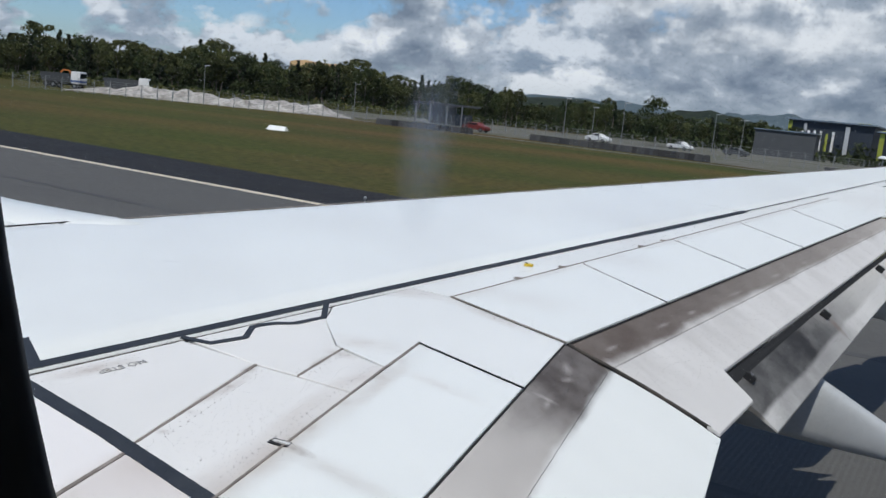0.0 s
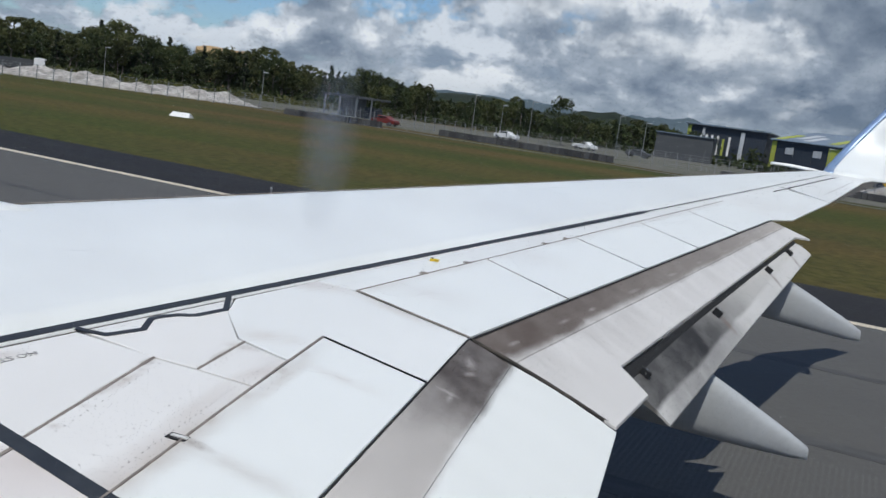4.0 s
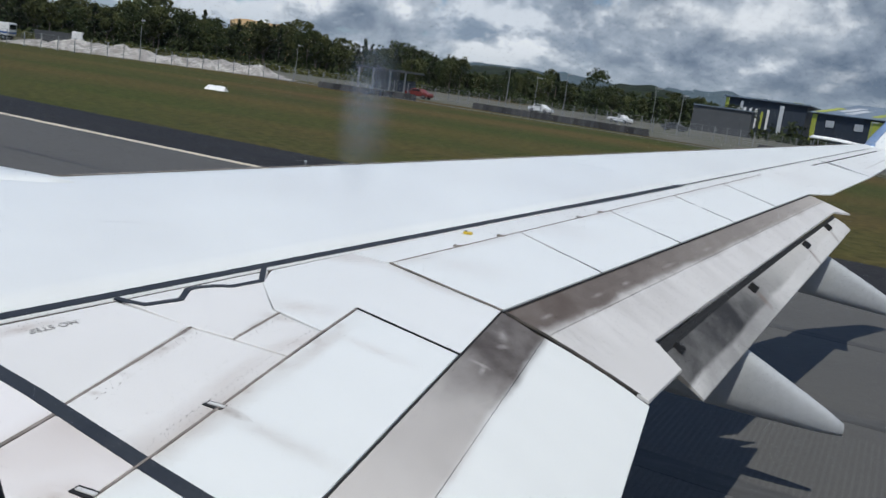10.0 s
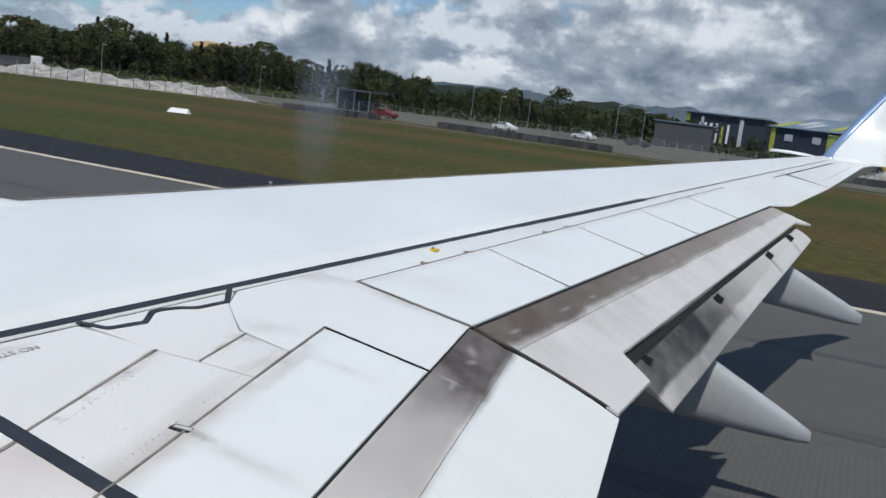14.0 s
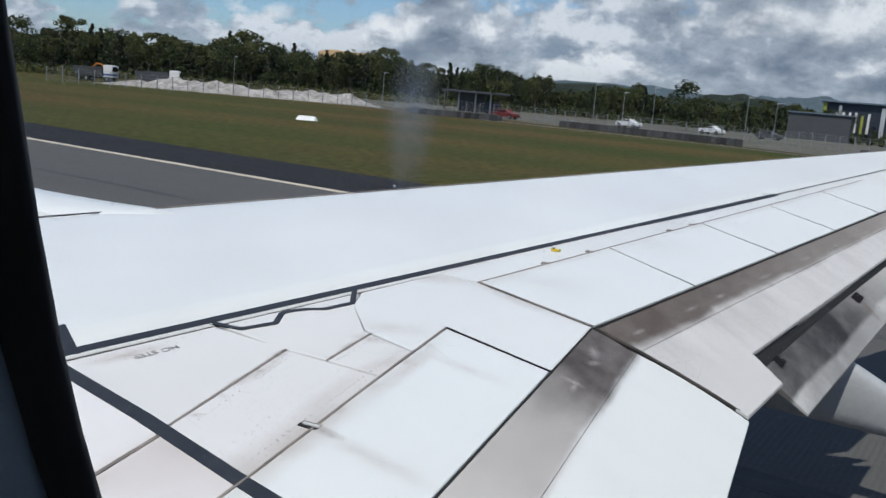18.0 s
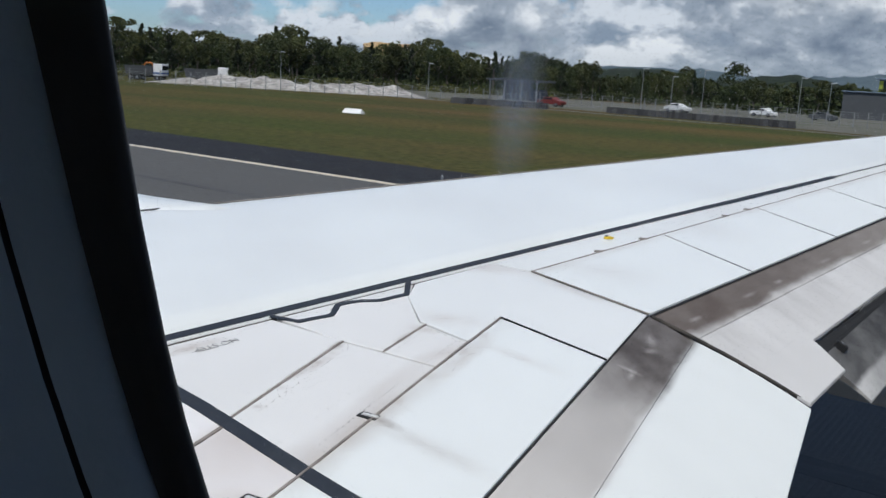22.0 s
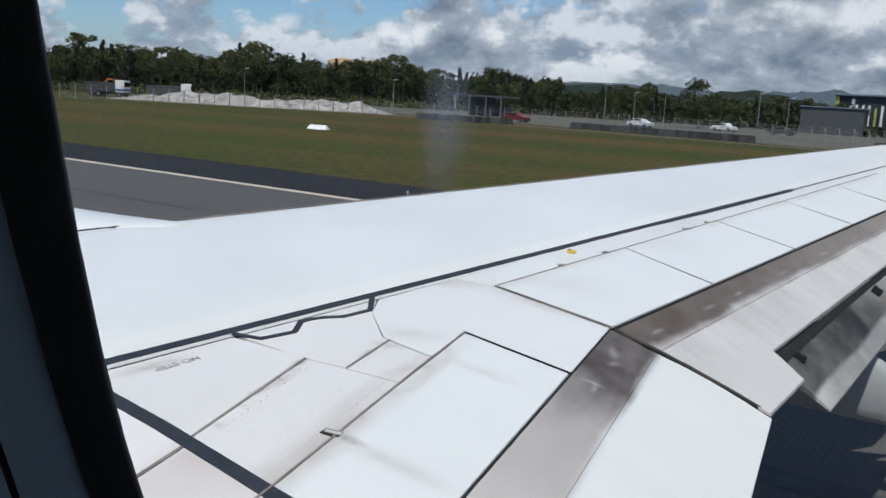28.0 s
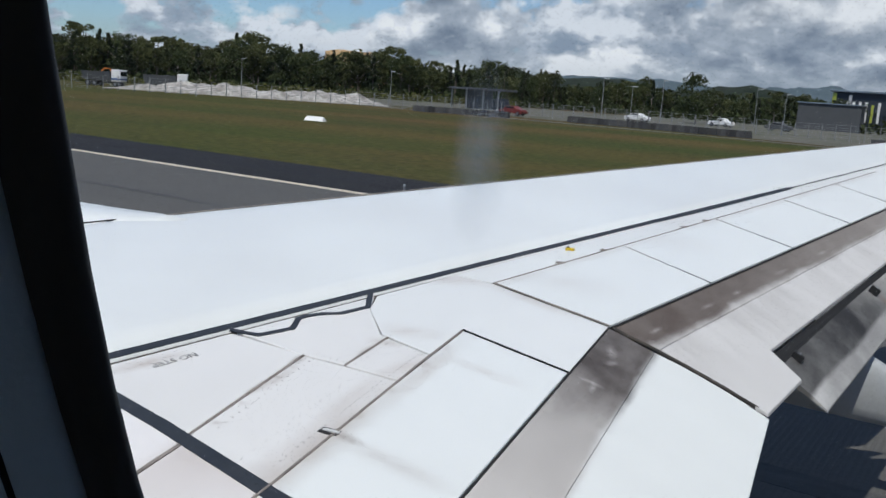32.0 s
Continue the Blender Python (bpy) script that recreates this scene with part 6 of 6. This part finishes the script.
def car(place, turn, mat, label, category="car", ute=False):
    c = thing("car" if not ute else "pickup", place, label, category, turn=turn)
    prof = [(-2.2, 0.35), (-2.25, 0.8), (-2.0, 0.98), (-1.2, 1.02)] + ([(-0.3, 1.02), (-0.2, 1.5), (0.7, 1.52)] if ute else [(-1.0, 1.45), (0.5, 1.48)]) + [(1.15, 1.05), (2.1, 0.9), (2.25, 0.6), (2.2, 0.35)]
    rings = []
    for y, k in ((-0.86, 0.9), (-0.8, 1), (0, 1.02), (0.8, 1), (0.86, 0.9)):
        rings.append([(x, y, 0.35 + (z - 0.35) * k) for x, z in prof])
    body = part("body", loft(rings), mat, c)
    part("side_windows", box_bm(-0.25 if ute else -0.9, 0.6, -0.875, 0.875, 1.1, 1.38, 0.02), CARGLASS, body)
    for x in (-1.4, 1.4):
        for y in (-0.8, 0.8):
            bm = bmesh.new()
            bmesh.ops.create_cone(bm, cap_ends=True, segments=16, radius1=0.34, radius2=0.34, depth=0.22, matrix=Matrix.Translation((x, y, 0.34)) @ Matrix.Rotation(radians(90), 4, 'X'))
            w = part("wheel", bm, TYRE, c)
            bm = bmesh.new()
            bmesh.ops.create_cone(bm, cap_ends=True, segments=12, radius1=0.2, radius2=0.2, depth=0.24, matrix=Matrix.Translation((x, y, 0.34)) @ Matrix.Rotation(radians(90), 4, 'X'))
            part("rim", bm, STEEL, w)


car((*polar(27.0, 186), 0), radians(-20), CARWHITE, "white car parked on the gravel")
car((*polar(22.3, 188), 0), radians(-25), CARWHITE, "white pickup parked on the gravel", "pickup", True)
car((*polar(19.4, 186), 0), radians(-15), SHEDGREY, "dark grey car parked on the gravel")
car(on_site(-172, 150), radians(-12), CARWHITE, "white pickup beside the rubble heap", "pickup", True)
car((*polar(34.6, 176), 0), radians(-12), DARKRED, "dark red car beside the barrier blocks")


def dump_truck(place, turn):
    t = thing("dump_truck", place, "dump truck with a white cab and blue trim", "truck", turn=turn)
    part("chassis", box_bm(-3.4, 3.4, -0.5, 0.5, 0.6, 0.95, 0.05), TYRE, t)
    cab = part("cab", box_bm(1.9, 3.6, -1.2, 1.2, 0.9, 3.0, 0.15), CARWHITE, t, "white cab")
    part("windscreen", box_bm(3.58, 3.63, -1.0, 1.0, 1.9, 2.7, 0.02), CARGLASS, cab)
    part("stripe", box_bm(1.88, 3.62, -1.215, 1.215, 1.2, 1.5, 0.02), BLUETRIM, cab)
    bm = bmesh.new()
    prism(bm, [(-3.5, -1.0, 1.0), (1.7, -1.0, 1.0), (1.7, 1.0, 1.0), (-3.5, 1.0, 1.0)], [(-3.8, -1.25, 2.5), (1.7, -1.25, 2.6), (1.7, 1.25, 2.6), (-3.8, 1.25, 2.5)])
    part("tipper_body", bm, SHEDGREY, t, "grey steel tipper body")
    for x in (-2.6, -1.3, 2.6):
        for y in (-0.95, 0.95):
            bm = bmesh.new()
            bmesh.ops.create_cone(bm, cap_ends=True, segments=18, radius1=0.52, radius2=0.52, depth=0.4, matrix=Matrix.Translation((x, y, 0.52)) @ Matrix.Rotation(radians(90), 4, 'X'))
            w = part("wheel", bm, TYRE, t)
            bm = bmesh.new()
            bmesh.ops.create_cone(bm, cap_ends=True, segments=12, radius1=0.26, radius2=0.26, depth=0.43, matrix=Matrix.Translation((x, y, 0.52)) @ Matrix.Rotation(radians(90), 4, 'X'))
            part("rim", bm, STEEL, w)


BLUETRIM = material("blue_truck_trim", (0.03, 0.09, 0.28), 0.4, scale=2)
dump_truck((*polar(50.5, 206), 0), radians(35))
dump_truck((*polar(53.0, 214), 0), radians(15))


def shelter(place, turn):
    s = thing("shelter", place, "dark flat-roofed open shelter on the building site", "shelter", turn=turn)
    part("roof", box_bm(-6, 6, -3, 3, 3.6, 4.0, 0.05), SHEDGREY, s)
    part("wall", box_bm(-5.4, 1.0, 1.8, 2.0, 0, 3.6), SHEDGREY, s)
    for x in (-5.5, -2, 2, 5.5):
        part("post", box_bm(x - 0.12, x + 0.12, -2.7, -2.46, 0, 3.6), STEEL, s)
    part("counter", box_bm(2.2, 5.2, 0, 1.5, 0, 2.2, 0.05), NAVY, s)


shelter((*polar(34.2, 206), 0), radians(-14))


def build_rows():
    # rows of dark barrier blocks
    first = None
    for (p0, p1, n) in ((polar(40.6, 166), polar(36.4, 160), 26), (polar(33.2, 158), polar(26.4, 138), 44), (polar(20.0, 138), polar(9.6, 124), 40)):
        for k in range(n):
            f = k / (n - 1)
            x, y = p0[0] + (p1[0] - p0[0]) * f, p0[1] + (p1[1] - p0[1]) * f
            if first is None:
                bm = bmesh.new()
                prism(bm, [(-0.45, -0.35, 0), (0.45, -0.35, 0), (0.45, 0.35, 0), (-0.45, 0.35, 0)], [(-0.4, -0.16, 0.85), (0.4, -0.16, 0.85), (0.4, 0.16, 0.85), (-0.4, 0.16, 0.85)])
                ob = first = tagged(part("barrier_block", bm, BLOCK, None, "dark concrete barrier block in a row"), category="barrier", group="row of barrier blocks")
            else:
                ob = tagged(new("barrier_block", first.data), first["label"], "barrier", "row of barrier blocks")
            ob.matrix_world = Matrix.Translation((x, y, 0)) @ Matrix.Rotation(rng.uniform(-0.5, 0.5), 4, 'Z')
    # red water-filled barriers
    first = None
    for k in range(22):
        f = k / 21
        a, b = Vector((*polar(4.9, 158), 0)), Vector((*polar(-7.5, 150), 0))
        p = a.lerp(b, f)
        if first is None:
            bm = bmesh.new()
            prism(bm, [(-0.75, -0.3, 0), (0.75, -0.3, 0), (0.75, 0.3, 0), (-0.75, 0.3, 0)], [(-0.7, -0.12, 1.35), (0.7, -0.12, 1.35), (0.7, 0.12, 1.35), (-0.7, 0.12, 1.35)])
            ob = first = tagged(part("red_barrier", bm, REDMESH, None, "red plastic barrier on the building site"), category="barrier", group="red barriers")
        else:
            ob = tagged(new("red_barrier", first.data), first["label"], "barrier", "red barriers")
        ob.matrix_world = Matrix.Translation(p) @ Matrix.Rotation(math.atan2((b - a).y, (b - a).x) + rng.uniform(-0.1, 0.1), 4, 'Z')
    # white tanks on the gravel
    first = None
    for bearing, d in ((9.1, 190), (8.0, 188), (6.4, 180), (5.4, 178), (0.9, 150), (-1.4, 150), (-3.6, 150)):
        if first is None:
            t = thing("tank", (0, 0, 0), "small white plastic tank on a pallet", "tank", "white tanks")
            bm = bmesh.new()
            bmesh.ops.create_cone(bm, cap_ends=True, segments=20, radius1=0.7, radius2=0.68, depth=1.5, matrix=Matrix.Translation((0, 0, 0.9)))
            part("vessel", bm, CARWHITE, t, smooth=False)
            bm = bmesh.new()
            bmesh.ops.create_uvsphere(bm, u_segments=20, v_segments=8, radius=0.68, matrix=Matrix.Translation((0, 0, 1.6)) @ Matrix.Diagonal((1, 1, 0.4, 1)))
            part("dome", bm, CARWHITE, t, smooth=True)
            part("pallet", box_bm(-0.75, 0.75, -0.75, 0.75, 0, 0.16, 0.02), BARK, t)
            first = t
            t.scale = (0.62, 0.62, 0.62)
            t.location = (*polar(bearing, d), 0)
        else:
            copy_thing(first, Matrix.Translation((*polar(bearing, d), 0)))
    # perimeter fence: posts, rails and wire lines
    def fence(a, b, n, hgt):
        f = thing("fence", (*a, -0.03), "galvanised wire perimeter fence", "fence")
        d = Vector((b[0] - a[0], b[1] - a[1], 0))
        post = None
        for k in range(n):
            if post is None:
                post = part("post", box_bm(-0.05, 0.05, -0.05, 0.05, 0, hgt, 0.01), WIRE, f)
                ob = post
            else:
                ob = new("post", post.data)
                ob.parent = f
            ob.location = d * (k / (n - 1))
        side = d.normalized().cross(Vector((0, 0, 1))) * 0.02
        for z in [hgt * q for q in (0.08, 0.2, 0.32, 0.44, 0.56, 0.68, 0.8, 0.97)]:
            bm = bmesh.new()
            t = Vector((0, 0, 0.03))
            prism(bm, [-side + Vector((0, 0, z)), side + Vector((0, 0, z)), side + Vector((0, 0, z)) + t, -side + Vector((0, 0, z)) + t],
                  [d - side + Vector((0, 0, z)), d + side + Vector((0, 0, z)), d + side + Vector((0, 0, z)) + t, d - side + Vector((0, 0, z)) + t])
            part("wire", bm, WIRE, f)
    fence(polar(56, 192), polar(33, 176), 34, 2.2)
    fence(polar(33, 176), polar(20, 152), 26, 2.2)
    fence(polar(20, 152), polar(-4, 128), 34, 2.2)
    # light poles
    for bearing, d, hgt in ((29.0, 186, 7.0), (27.1, 190, 6.0), (25.0, 196, 7.5), (20.4, 190, 7.0), (18.4, 196, 6.5), (10.2, 172, 6.0), (46.5, 215, 6.5), (39.0, 210, 6.0)):
        p = thing("light_pole", (*polar(bearing, d), -0.03), "slim grey light pole", "light pole", "light poles")
        bm = bmesh.new()
        bmesh.ops.create_cone(bm, cap_ends=True, segments=10, radius1=0.07, radius2=0.04, depth=hgt, matrix=Matrix.Translation((0, 0, hgt / 2)))
        part("pole", bm, WIRE, p)
        part("lamp_head", box_bm(-0.1, 0.9, -0.12, 0.12, hgt - 0.02, hgt + 0.1, 0.03), PALE, p)


build_rows()
